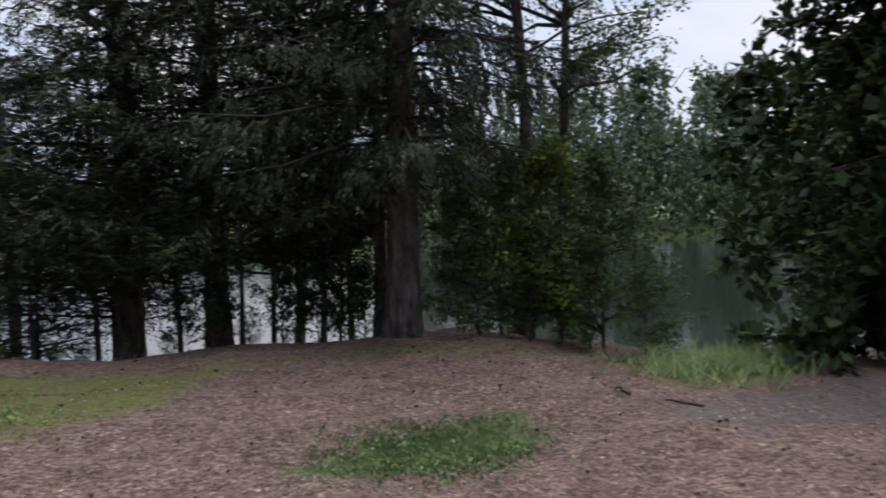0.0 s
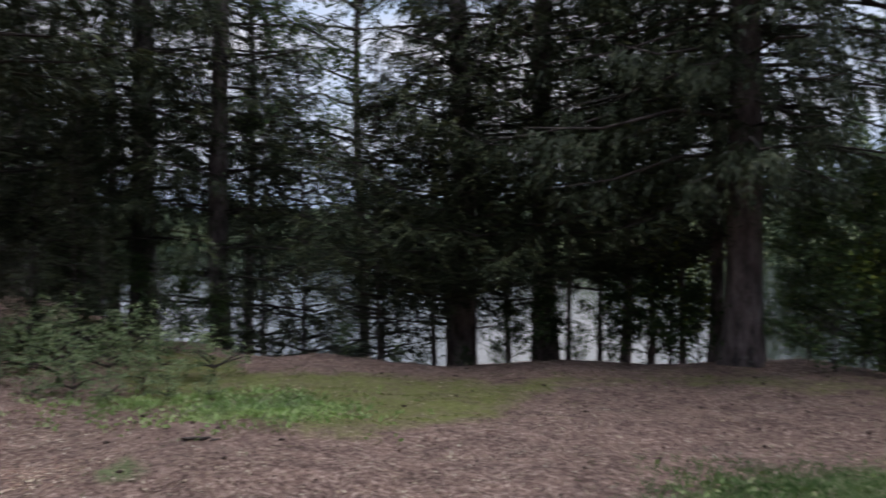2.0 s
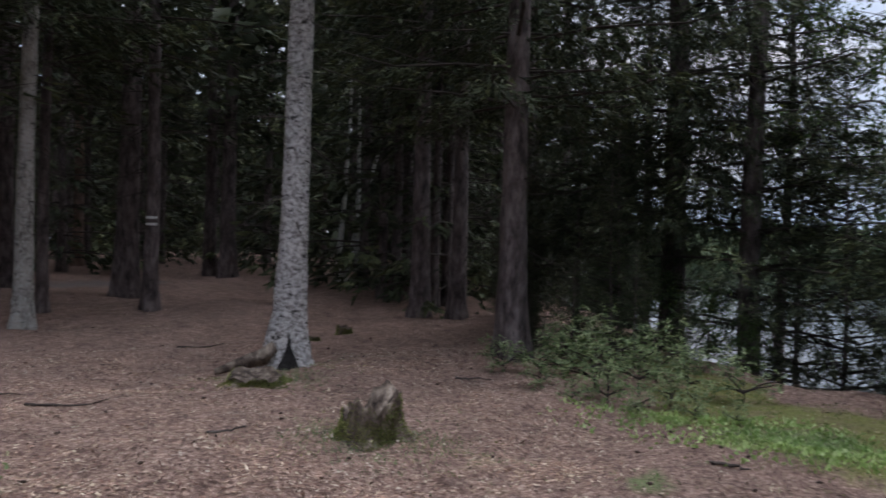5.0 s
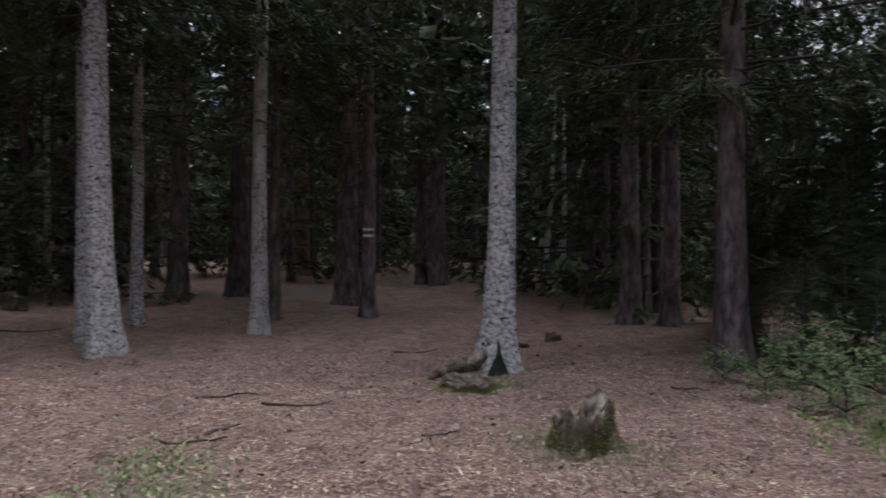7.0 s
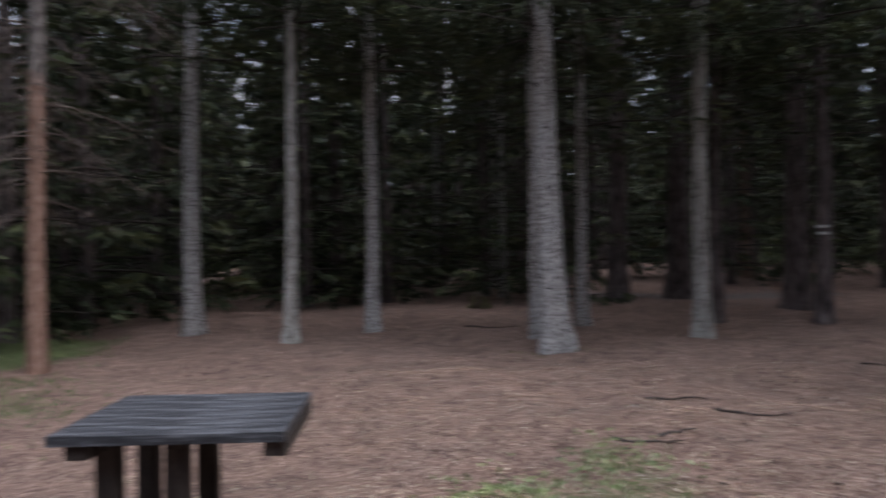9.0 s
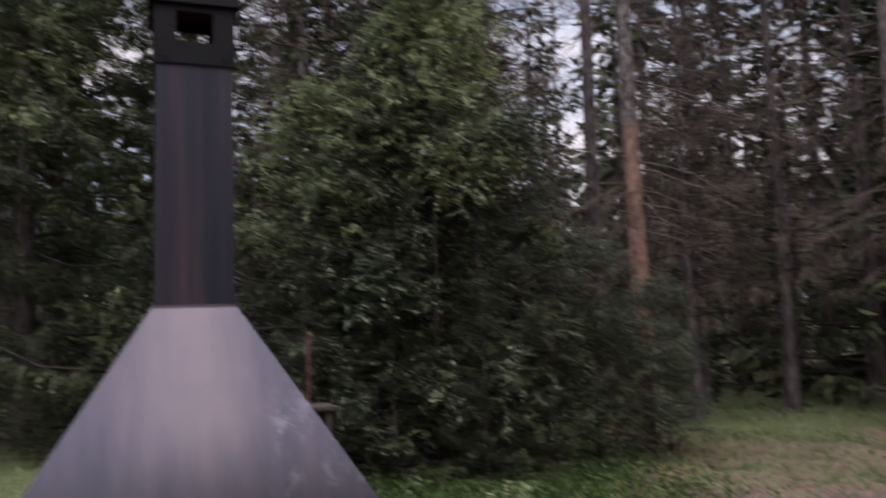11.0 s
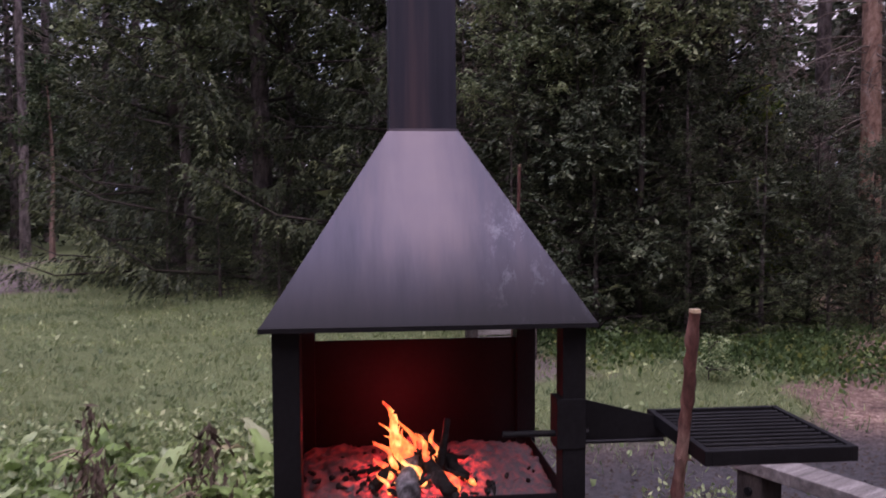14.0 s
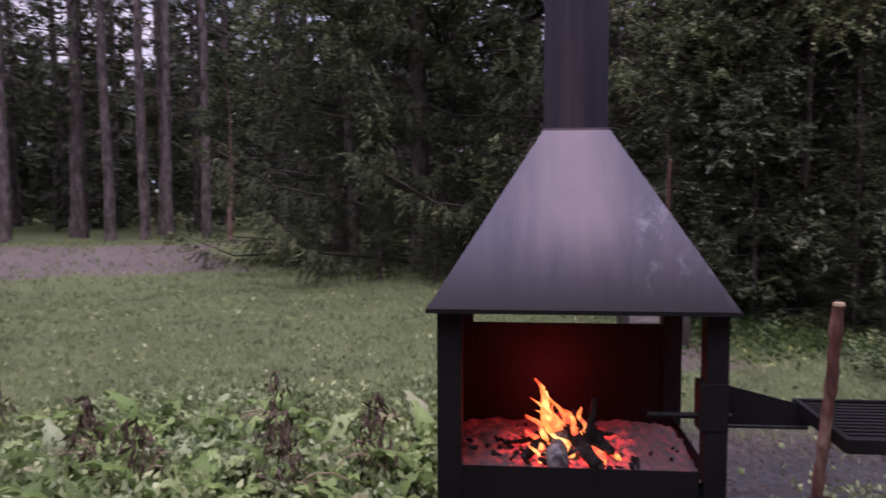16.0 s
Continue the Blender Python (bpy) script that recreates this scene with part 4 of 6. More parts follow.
for x, y, turn, sc, kind, lab in ((0.9, 10.2, 0, 0.72, SHRUB, L_BANK), (1.6, 9.6, 80, 0.95, SHRUB_YELLOW, "slender shrub with yellowing leaves on the bank"),
                                  (2.1, 9.5, 190, 0.75, SHRUB, L_BANK), (0.35, 10.5, 240, 0.6, SHRUB, L_BANK), (1.3, 10.0, 130, 0.9, SHRUB_YELLOW, "slender shrub with yellowing leaves on the bank"),
                                  (0.6, 9.9, 20, 0.5, SHRUB_LOW, L_BANK), (1.2, 9.5, 210, 0.55, SHRUB_LOW, L_BANK), (1.9, 9.25, 310, 0.5, SHRUB_LOW, L_BANK), (2.5, 9.0, 100, 0.42, SHRUB_LOW, L_BANK),
                                  (-1.3, 10.9, 30, 1.0, SHRUB_YELLOW, "slender shrub with yellowing leaves on the bank"), (-1.2, 10.6, 10, 0.30, SHRUB_LOW, L_LOW), (-2.4, 10.2, 100, 0.15, SHRUB_LOW, L_LOW),
                                  (-0.9, 10.35, 200, 0.36, SHRUB_SHADED, L_LOW), (-1.5, 10.25, 310, 0.40, SHRUB_SHADED, L_LOW), (-2.0, 10.35, 25, 0.36, SHRUB_SHADED, L_LOW), (-2.8, 10.2, 85, 0.34, SHRUB_SHADED, L_LOW), (-3.3, 10.25, 140, 0.30, SHRUB_SHADED, L_LOW), (-3.9, 10.1, 60, 0.13, SHRUB_SHADED, L_LOW), (-4.5, 9.95, 250, 0.12, SHRUB_SHADED, L_LOW),
                                  (-3.4, 10.0, 60, 0.11, SHRUB_LOW, L_LOW), (-5.2, 9.1, 170, 0.16, SHRUB_LOW, L_LOW), (-4.6, 9.5, 15, 0.10, SHRUB_LOW, L_LOW), (-7.6, 9.6, 220, 0.30, SHRUB_LOW, L_LOW),
                                  (-8.3, 9.6, 200, 0.42, SHRUB_LOW, L_LOW), (-9.4, 9.75, 260, 0.50, SHRUB_LOW, L_LOW), (-10.2, 9.45, 40, 0.56, SHRUB_LOW, L_LOW), (-7.1, 10.4, 140, 0.22, SHRUB_LOW, L_LOW),
                                  (5.3, 8.5, 200, 1.2, SHRUB, L_UNDER), (5.5, 7.6, 310, 1.25, SHRUB, L_UNDER), (5.0, 7.1, 30, 0.5, SHRUB, "low leafy shrub under the alders"), (4.8, 8.3, 60, 0.5, SHRUB, "low leafy shrub under the alders")):
    plant_tree("shrub", lab, "shrub", (x, y), turn, sc, *kind, group="shrubs on the bank")
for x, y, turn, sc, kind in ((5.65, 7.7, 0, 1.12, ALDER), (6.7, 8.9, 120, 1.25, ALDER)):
    plant_tree("alder_tree", "dense alder leaning over the shore, leaves coloured darker for shade", "tree", (x, y), turn, sc, *kind, group="alders")
for x, y, turn, sc in ((-6.8, 12.6, 0, 1.0), (-2.2, 12.4, 90, 0.9), (1.9, 11.3, 150, 0.85), (1.2, 10.7, 40, 0.92), (-9.8, 13.4, 200, 1.0)):
    plant_tree("alder_tree", "tall thin alder with an open crown against the sky", "tree", (x, y), turn, sc, *ALDER_TALL, group="alders")
for x, y, turn, sc in ((-7.2, 6.4, 0, 0.95), (-6.7, 6.15, 90, 0.75), (-7.8, 6.9, 160, 1.1), (-6.3, 6.7, 220, 0.7), (-8.5, 6.6, 300, 1.0), (-7.3, 7.5, 20, 1.2), (-5.7, 6.4, 70, 0.55), (-8.2, 7.6, 120, 1.3), (-6.6, 7.3, 250, 0.9), (-7.7, 6.0, 200, 0.6),
                       (-6.1, 6.0, 40, 0.55), (-8.7, 7.3, 75, 1.15), (-7.0, 6.9, 330, 0.85), (-5.9, 7.4, 130, 0.95), (-5.2, 6.4, 280, 0.4), (-8.9, 6.3, 190, 0.8), (-6.9, 5.8, 10, 0.45)):
    plant_tree("rowan_sapling", "low rowan sapling with feathery leaves by a spruce trunk", "sapling", (x, y), turn, 0.82 * sc, *ROWAN_LOW, group="saplings")
for x, y, turn, sc in ((-8.9, 7.5, 0, 0.27), (-8.2, 8.0, 140, 0.30), (-7.6, 8.4, 250, 0.22), (-11.2, 8.3, 60, 0.30), (-12.0, 8.9, 300, 0.36), (-10.6, 8.0, 190, 0.2), (-13.5, 10.2, 20, 0.55), (-14.5, 11.2, 110, 0.6), (-12.9, 10.9, 220, 0.5), (-14.6, 10.4, 330, 0.45)):
    plant_tree("young_spruce", "small dark spruce among the saplings", "tree", (x, y), turn, sc, *YOUNG_SPRUCE, group="young spruces")


def forest_trunk(at, radius, bark_mat, lean, label, seed, H=19, zb=5.2, crown_of=WOOD_SPRUCE, dead=24, flare=0.55, turn=0.0):
    """A stem that is seen well: its own trunk and dead twigs, with the common forest crown above."""
    rng = np.random.default_rng(seed)
    e = thing("spruce_tree", pose(at[0], at[1], float(land(*at)) - 0.04), label, "tree", "spruces in the wood")
    stem = new("trunk", mesh_of("trunk", [(trunk_mesh(rng, H, radius, lean, sides=20, rings=44, flare=flare, bend=0.03), bark_mat), (dead_boughs(rng, 1.6, zb + 1, dead, 0.9, lean, 3), TWIG)], True))
    stem.parent = e
    top = new("crown", crown_of[1])
    top.parent = e
    top.matrix_basis = pose(lean[0] * 9, lean[1] * 9, zb - 4.2, 0, 0, turn) @ Matrix.Diagonal((1.25, 1.25, 1.0, 1))
    return e


L_GREY, L_DARK, L_PALE = "spruce with flaking grey lichened bark and a spreading foot", "dark-barked spruce stem in the shaded wood", "slim pale-barked spruce stem with a greenish foot"
for i, (x, y, r, mat_, lean, lab) in enumerate((
        (-9.75, 7.05, 0.215, BARK_DARK, (0.012, -0.01), "thick spruce with brown bark and a pale mossy foot"),
        (-10.15, 3.72, 0.20, BARK_GREY, (0.005, 0.018), "leaning grey spruce with a burnt hollow in its foot"),
        (-15.5, 8.7, 0.21, BARK_DARK, (0, 0), L_DARK), (-14.75, 9.2, 0.18, BARK_DARK, (0, 0.01), L_DARK),
        (-13.85, -1.6, 0.24, BARK_GREY, (0, -0.03), "spruce with knotty pale grey bark and a mossy foot"), (-15.4, -2.15, 0.10, BARK_GREY, (0, -0.01), L_DARK), (-17.3, -1.4, 0.125, BARK_GREY, (0, 0), L_GREY),
        (-16.3, 0.95, 0.165, BARK_PALE, (0, 0.01), L_PALE), (-18.3, 1.42, 0.12, BARK_DARK, (0, 0), L_DARK), (-23.2, -0.8, 0.27, BARK_DARK, (0, 0), L_DARK),
        (-24.7, 0.9, 0.33, BARK_DARK, (0, 0), L_DARK), (-33.0, 3.7, 0.20, BARK_PINE, (0, 0), L_DARK), (-21.1, 3.5, 0.29, BARK_DARK, (0, 0), L_DARK),
        (-18.2, 3.5, 0.16, BARK_DARK, (0, 0), "spruce stem that bears a painted trail blaze"), (-28.3, 7.4, 0.22, BARK_DARK, (0, 0), L_DARK), (-27.4, 7.8, 0.28, BARK_DARK, (0, 0), L_DARK),
        (-19.4, 9.7, 0.13, BARK_DARK, (0, 0), L_DARK), (-19.0, 9.9, 0.14, BARK_DARK, (0, 0), L_DARK), (-17.3, 10.1, 0.12, BARK_DARK, (0, 0), L_DARK),
        (-15.0, -9.2, 0.19, BARK_GREY, (0, 0), L_GREY), (-13.9, -6.5, 0.125, BARK_PALE, (0, 0.01), L_PALE), (-24, -9.6, 0.22, BARK_DARK, (0, 0), L_DARK),
        (-15.95, -5.6, 0.15, BARK_GREY, (0, 0), L_GREY), (-30.5, -8, 0.14, BARK_GREY, (0, 0), L_DARK), (-27.7, -5.2, 0.12, BARK_GREY, (0, 0), L_DARK), (-24.4, -4.3, 0.11, BARK_GREY, (0, 0), L_DARK),
        (-21.5, -13.5, 0.2, BARK_DARK, (0, 0.03), L_DARK))):
    stem_tree = forest_trunk((x, y), r, mat_, lean, lab, 100 + i, turn=i * 47.0, zb=3.8 if i == 0 else 5.0 + (i % 3) * 0.5, flare={1: 0.9, 4: 0.75, 7: 0.6, 20: 0.65}.get(i, 0.55), crown_of=WOOD_FINE if i in (0, 1, 2, 4, 7, 20, 22) else WOOD_SPRUCE if i % 2 else WOOD_SPRUCE_B)
    if i == 1:
        q_r = np.array([[0.02, -0.12, 0.30], [0.0, -0.36, 0.17], [-0.03, -0.60, 0.10], [-0.08, -0.95, 0.0]])
        obj_from("root", *tube(q_r, [0.14, 0.10, 0.075, 0.04], 10, 0.14, np.random.default_rng(4)), WOOD_ROT, stem_tree, smooth=True)
        q_c = np.array([[0.205, -0.075, 0.02], [0.225, -0.08, 0.14], [0.20, -0.073, 0.30], [0.185, -0.068, 0.48]])
        obj_from("cleft", *tube(q_c, [0.14, 0.085, 0.035, 0.008], 10, 0.16, np.random.default_rng(6)), CHAR, stem_tree, "charred black cleft in the foot")


def grove(count, yaw0, yaw1, r0, r1, kinds, label, seed, apart=2.2, sc=(0.85, 1.2), skip=None, name="spruce_tree", cat="tree", grp="spruces in the wood"):
    rng, placed, tries = np.random.default_rng(seed), [], 0
    while len(placed) < count and tries < 6000:
        tries += 1
        a, r = radians(rng.uniform(yaw0, yaw1)), math.sqrt(rng.uniform(r0 * r0, r1 * r1))
        x, y = -r * math.sin(a), r * math.cos(a)
        if any((x - p) ** 2 + (y - q) ** 2 < apart * apart for p, q in placed) or (skip and skip(x, y)) or float(land(x, y)) < -0.4:
            continue
        placed.append((x, y))
        plant_tree(name, label, cat, (x, y), rng.uniform(0, 360), rng.uniform(*sc), *kinds[len(placed) % len(kinds)], group=grp)


L_BACK = "shaded spruce deep in the wood"
grove(24, 56, 128, 30, 42, (BACK_SPRUCE, WOOD_SPRUCE_B), L_BACK, 1, 3.0)
grove(20, 54, 130, 42, 60, (FAR_SPRUCE,), L_BACK, 2, 2.6, (1.0, 1.3))
grove(6, 50, 57, 22, 40, (BACK_SPRUCE, FAR_SPRUCE), L_BACK, 3, 2.6)
grove(7, 52, 65, 19, 29, (BACK_SPRUCE,), L_BACK, 13, 2.4, (0.8, 1.05))
grove(4, 171, 192, 23, 34, (BACK_SPRUCE,), L_BACK, 14, 2.2)
grove(6, 152, 171, 19, 29, (BACK_SPRUCE,), L_BACK, 15, 2.2, (0.7, 1.0))
grove(8, 114, 130, 24, 36, (BACK_SPRUCE,), L_BACK, 16, 2.4)
grove(9, 97, 117, 21, 31, (BACK_SPRUCE,), L_BACK, 17, 2.2, (0.75, 1.0))
grove(12, 128, 148, 17, 30, (BACK_SPRUCE, DEAD_SPRUCE), L_BACK, 4, 2.4)
grove(22, 195, 232, 28, 40, (WOOD_SPRUCE, BACK_SPRUCE), L_BACK, 5, 2.6)
grove(18, 170, 240, 40, 56, (FAR_SPRUCE,), L_BACK, 6, 2.6, (0.9, 1.2))
grove(16, 130, 172, 24, 48, (FAR_SPRUCE, PINE_B), L_BACK, 7, 3.0, (0.9, 1.2))
grove(7, 238, 325, 11, 24, (FAR_SPRUCE,), L_BACK, 8, 2.6)

# the far shore
grove(9, -30, 3, 90, 98, (FAR_LEAFY, FAR_LEAFY, FAR_SPRUCE), "broadleaved tree on the far shore of the lake", 9, 3.2, (0.75, 1.15), name="shore_tree", grp="trees on the far shore")

def far_woods(yaw0, yaw1, r0, r1, height, n, size, material, label, seed, low=0.0):
    """The closed mass of the woods far behind, with an uneven skyline."""
    rng = np.random.default_rng(seed)
    deg, r = rng.uniform(yaw0, yaw1, n), rng.uniform(r0, r1, n)
    a = np.radians(deg)
    x, y = -r * np.sin(a), r * np.cos(a)
    k = 40.0 / r1
    top = height * (0.72 + 0.16 * np.sin(deg * 0.9 / k) + 0.10 * np.sin(deg * 2.3 / k + 1) + 0.10 * np.sin(deg * 5.1 / k + 2) + 0.06 * rng.normal(size=n))
    z = land(x, y) + top * (low + (1 - low) * rng.random(n) ** 0.8)
    d = unit(rng.normal(0, 0.6, (n, 3)) + np.array([0, 0, -0.5]))
    side = np.cross(d, np.stack([-x, -y, 0 * x], 1) / r[:, None] + rng.normal(0, 0.6, (n, 3)))
    ob = obj_from("far_woods", *blades(np.stack([x, y, z], 1), d, np.cross(side, d) * 0.3 + side, size * rng.uniform(0.5, 1.3, n), size * 0.6 * rng.uniform(0.5, 1.3, n), True), material)
    tagged(ob, label, "woods", kind="stuff")


far_woods(46, 132, 58, 80, 18, 20000, 1.5, NEEDLE, "dark spruce woods closing off the view", 21)
far_woods(46, 132, 60, 72, 8, 9000, 1.6, NEEDLE, "dark undergrowth of the spruce woods", 29)
# two high layers of needles, added to keep sky light off the wood
far_woods(52, 84, 24, 60, 19, 9000, 0.8, NEEDLE, "added spruce canopy high over the wood to shade it", 27, 0.72)
far_woods(84, 132, 24, 60, 19, 5600, 0.7, NEEDLE, "added spruce canopy high over the wood to shade it", 28, 0.72)
far_woods(128, 204, 50, 70, 16, 13000, 1.4, NEEDLE, "dark spruce woods behind the meadow", 22)
far_woods(203, 240, 48, 66, 11, 6000, 1.4, NEEDLE, "dark spruce woods behind the dirt road", 26)
far_woods(236, 326, 26, 40, 20, 9000, 1.4, NEEDLE, "dark spruce woods behind the clearing", 23)
far_woods(-52, 4, 79, 104, 18, 52000, 0.66, LEAF_FAR, "mixed woods on the far shore of the lake", 24)
far_woods(1, 62, 190, 280, 12, 12000, 3.4, LEAF_FAR, "distant woods across the lake", 25)

# behind the fireplace
for x, y, turn, sc in ((1.9, -15.4, 0, 1.0), (-0.7, -14.6, 130, 1.0), (3.9, -17.4, 240, 0.95)):
    plant_tree("spruce_tree", "broad spruce with hanging boughs down to the meadow grass", "tree", (x, y), turn, sc, *MEADOW_SPRUCE, group="spruces by the meadow")
for x, y, turn, sc, kind, nm, lab in ((-3.3, -9.7, 0, 1.0, ROWAN, "rowan_tree", "bushy rowan with feathery leaves beside the clearing"), (-2.5, -9.3, 200, 0.72, ROWAN, "rowan_tree", "bushy rowan with feathery leaves beside the clearing"),
                                      (-4.4, -9.5, 100, 0.72, ROWAN, "rowan_tree", "bushy rowan with feathery leaves beside the clearing"), (-5.3, -9.2, 300, 0.45, ROWAN, "rowan_tree", "low bushy rowan at the edge of the clearing"),
                                      (-2.0, -10.2, 20, 1.05, YOUNG_SPRUCE, "young_spruce", "young spruce crowded by rowans"), (-2.9, -10.4, 70, 1.15, YOUNG_SPRUCE, "young_spruce", "young spruce crowded by rowans"),
                                      (-1.3, -10.8, 210, 0.7, YOUNG_SPRUCE, "young_spruce", "young spruce crowded by rowans"), (-2.2, -9.7, 330, 0.42, ROWAN, "rowan_tree", "low bushy rowan at the edge of the clearing"), (-4.2, -10.4, 140, 0.95, YOUNG_SPRUCE, "young_spruce", "young spruce crowded by rowans"), (-3.6, -8.7, 40, 0.5, YOUNG_SPRUCE, "young_spruce", "young spruce crowded by rowans"),
                                      (-1.95, -9.5, 50, 0.66, ROWAN_TALL, "rowan_tree", "tall rowan with yellow-green top leaves"), (-3.2, -9.2, 210, 0.86, ROWAN_TALL, "rowan_tree", "tall rowan with yellow-green top leaves"), (-5.9, -8.9, 20, 0.36, ROWAN, "rowan_tree", "low bushy rowan at the edge of the clearing"), (-6.6, -9.6, 150, 0.40, ROWAN, "rowan_tree", "low bushy rowan at the edge of the clearing"),
                                      (-5.0, -10.0, 240, 1.15, SHRUB_YELLOW, "shrub", "slender shrub with yellowing leaves beside a pine"),
                                      (1.5, -15.7, 0, 1.02, OLD_ALDER, "alder_tree", "gnarled broadleaved tree over the spruce boughs"), (3.3, -16.0, 100, 1.05, OLD_ALDER, "alder_tree", "gnarled broadleaved tree over the spruce boughs")):
    plant_tree(nm, lab, "shrub" if nm == "shrub" else "tree", (x, y), turn, sc, *kind)
for x, y, turn, sc, kind, lab in ((-6.95, -10.6, 30, 1.0, PINE_PEELED, "dying pine with peeled tan foot and bare grey twigs"), (-10.2, -8.85, 200, 0.95, PINE_PEELED, "pine with orange bark and bare grey twigs"),
                                  (-8.3, -14.0, 80, 1.0, PINE_B, "tall slim pine behind the clearing"), (-4.0, -15.5, 140, 0.95, PINE, "tall slim pine behind the clearing"), (-0.5, -19.5, 0, 1.0, PINE_B, "tall slim pine behind the clearing"),
                                  (14.8, -21.8, 10, 1.0, PINE_B, "tall slim pine at the forest edge"), (12.6, -23.6, 60, 1.1, PINE_B, "tall slim pine at the forest edge"), (11.6, -23.9, 110, 1.1, PINE_B, "tall slim pine at the forest edge"),
                                  (11.0, -24.3, 190, 1.0, PINE_B, "tall slim pine at the forest edge"), (9.9, -24.6, 300, 1.0, PINE_B, "tall slim pine at the forest edge"), (16.5, -21.5, 240, 1.0, PINE_B, "tall slim pine at the forest edge")):
    plant_tree("pine_tree", lab, "tree", (x, y), turn, sc, *kind, group="pines")
for x, y, turn, sc in ((-5.6, -13.2, 0, 1.0), (-8.9, -12.0, 90, 0.72), (-10.6, -11.6, 200, 0.9), (-3.0, -13.8, 45, 1.0), (-4.5, -12.2, 160, 1.05), (-3.3, -12.7, 70, 1.1), (-2.3, -12.5, 250, 0.95), (-5.9, -14.9, 20, 1.15), (-4.6, -14.4, 130, 1.2)):
    plant_tree("dead_spruce", "dying spruce with brown needleless twigs", "tree", (x, y), turn, sc, *DEAD_SPRUCE, group="dying spruces")
plant_tree("aspen_tree", "slim young tree with pale tufted leaves", "tree", (8.2, -22.1), 0, 0.62, *leafy_kind(38, 9.5, 0.13, 4.2, 1.6, 34, 12, 8, material=LEAF_FAR, leaf=0.16, wide=0.12, bark_mat=BARK_PINE))
for x, y, lean in ((-24.2, 10.5, (0.02, 0.04)), (-24.3, 10.75, (-0.05, 0.28)), (-23.6, 10.9, (0, 0))):
    rng_b = np.random.default_rng(int(abs(x * 10)))
    b_e = thing("birch_tree", pose(x, y, float(land(x, y))), "white birch stem in the shaded wood", "tree", "birches")
    obj_from("trunk", *trunk_mesh(rng_b, 9, 0.10, lean, flare=0.2), BARK_BIRCH, b_e, smooth=True)

for x, y, turn, sc in ((-2.7, -15.9, 30, 1.1), (-4.9, -16.6, 200, 1.15)):
    plant_tree("spruce_tree", "dark spruce standing behind the rowans", "tree", (x, y), turn, sc, *BACK_SPRUCE, group="spruces by the meadow")

for x, y, turn, sc in ((1.3, -12.6, 0, 0.30), (0.3, -12.2, 120, 0.26), (2.3, -13.2, 40, 0.34), (3.4, -14.4, 200, 0.36), (-0.6, -11.9, 300, 0.30), (-2.6, -8.9, 20, 0.50), (-4.5, -8.8, 150, 0.46), (-1.7, -9.1, 80, 0.42), (-3.5, -8.5, 250, 0.40), (-5.3, -8.8, 310, 0.34)):
    plant_tree("young_spruce", "small dark spruce filling the foot of the trees", "tree", (x, y), turn, sc, *YOUNG_SPRUCE, group="young spruces")
plant_tree("fern", "pale green fern frond clump in the grass", "plant", (-3.0, -6.8), 30, 0.55, *ROWAN_LOW)

# ---- fireplace ----
GX, GY = -0.25, -3.10


def frustum(bm, w0, d0, z0, w1, d1, z1, thick=0.004):
    """A hollow four-sided hood from a wide foot to a narrow top."""
    loops = []
    for s in (0, thick):
        loops.append([bm.verts.new((sx * (w / 2 - s), sy * (d / 2 - s), z)) for w, d, z in ((w0, d0, z0), (w1, d1, z1)) for sx, sy in ((-1, -1), (1, -1), (1, 1), (-1, 1))])
    o, n = loops
    for k in range(4):
        j = (k + 1) % 4
        bm.faces.new((o[k], o[j], o[4 + j], o[4 + k]))
        bm.faces.new((n[j], n[k], n[4 + k], n[4 + j]))
        bm.faces.new((o[j], o[k], n[k], n[j]))
        bm.faces.new((o[4 + k], o[4 + j], n[4 + j], n[4 + k]))


def holed_plate(bm, outer, inner, y0, y1):
    """An upright plate with one rectangular opening through it."""
    rings = []
    for x0, z0, x1, z1 in (outer, inner):
        rings.append([[bm.verts.new((x, y, z)) for x, z in ((x0, z0), (x1, z0), (x1, z1), (x0, z1))] for y in (y0, y1)])
    for k in range(4):
        j = (k + 1) % 4
        for f in (0, 1):
            bm.faces.new((rings[0][f][k], rings[0][f][j], rings[1][f][j], rings[1][f][k]))
        for r in rings:
            bm.faces.new((r[0][k], r[0][j], r[1][j], r[1][k]))
    bmesh.ops.recalc_face_normals(bm, faces=bm.faces)


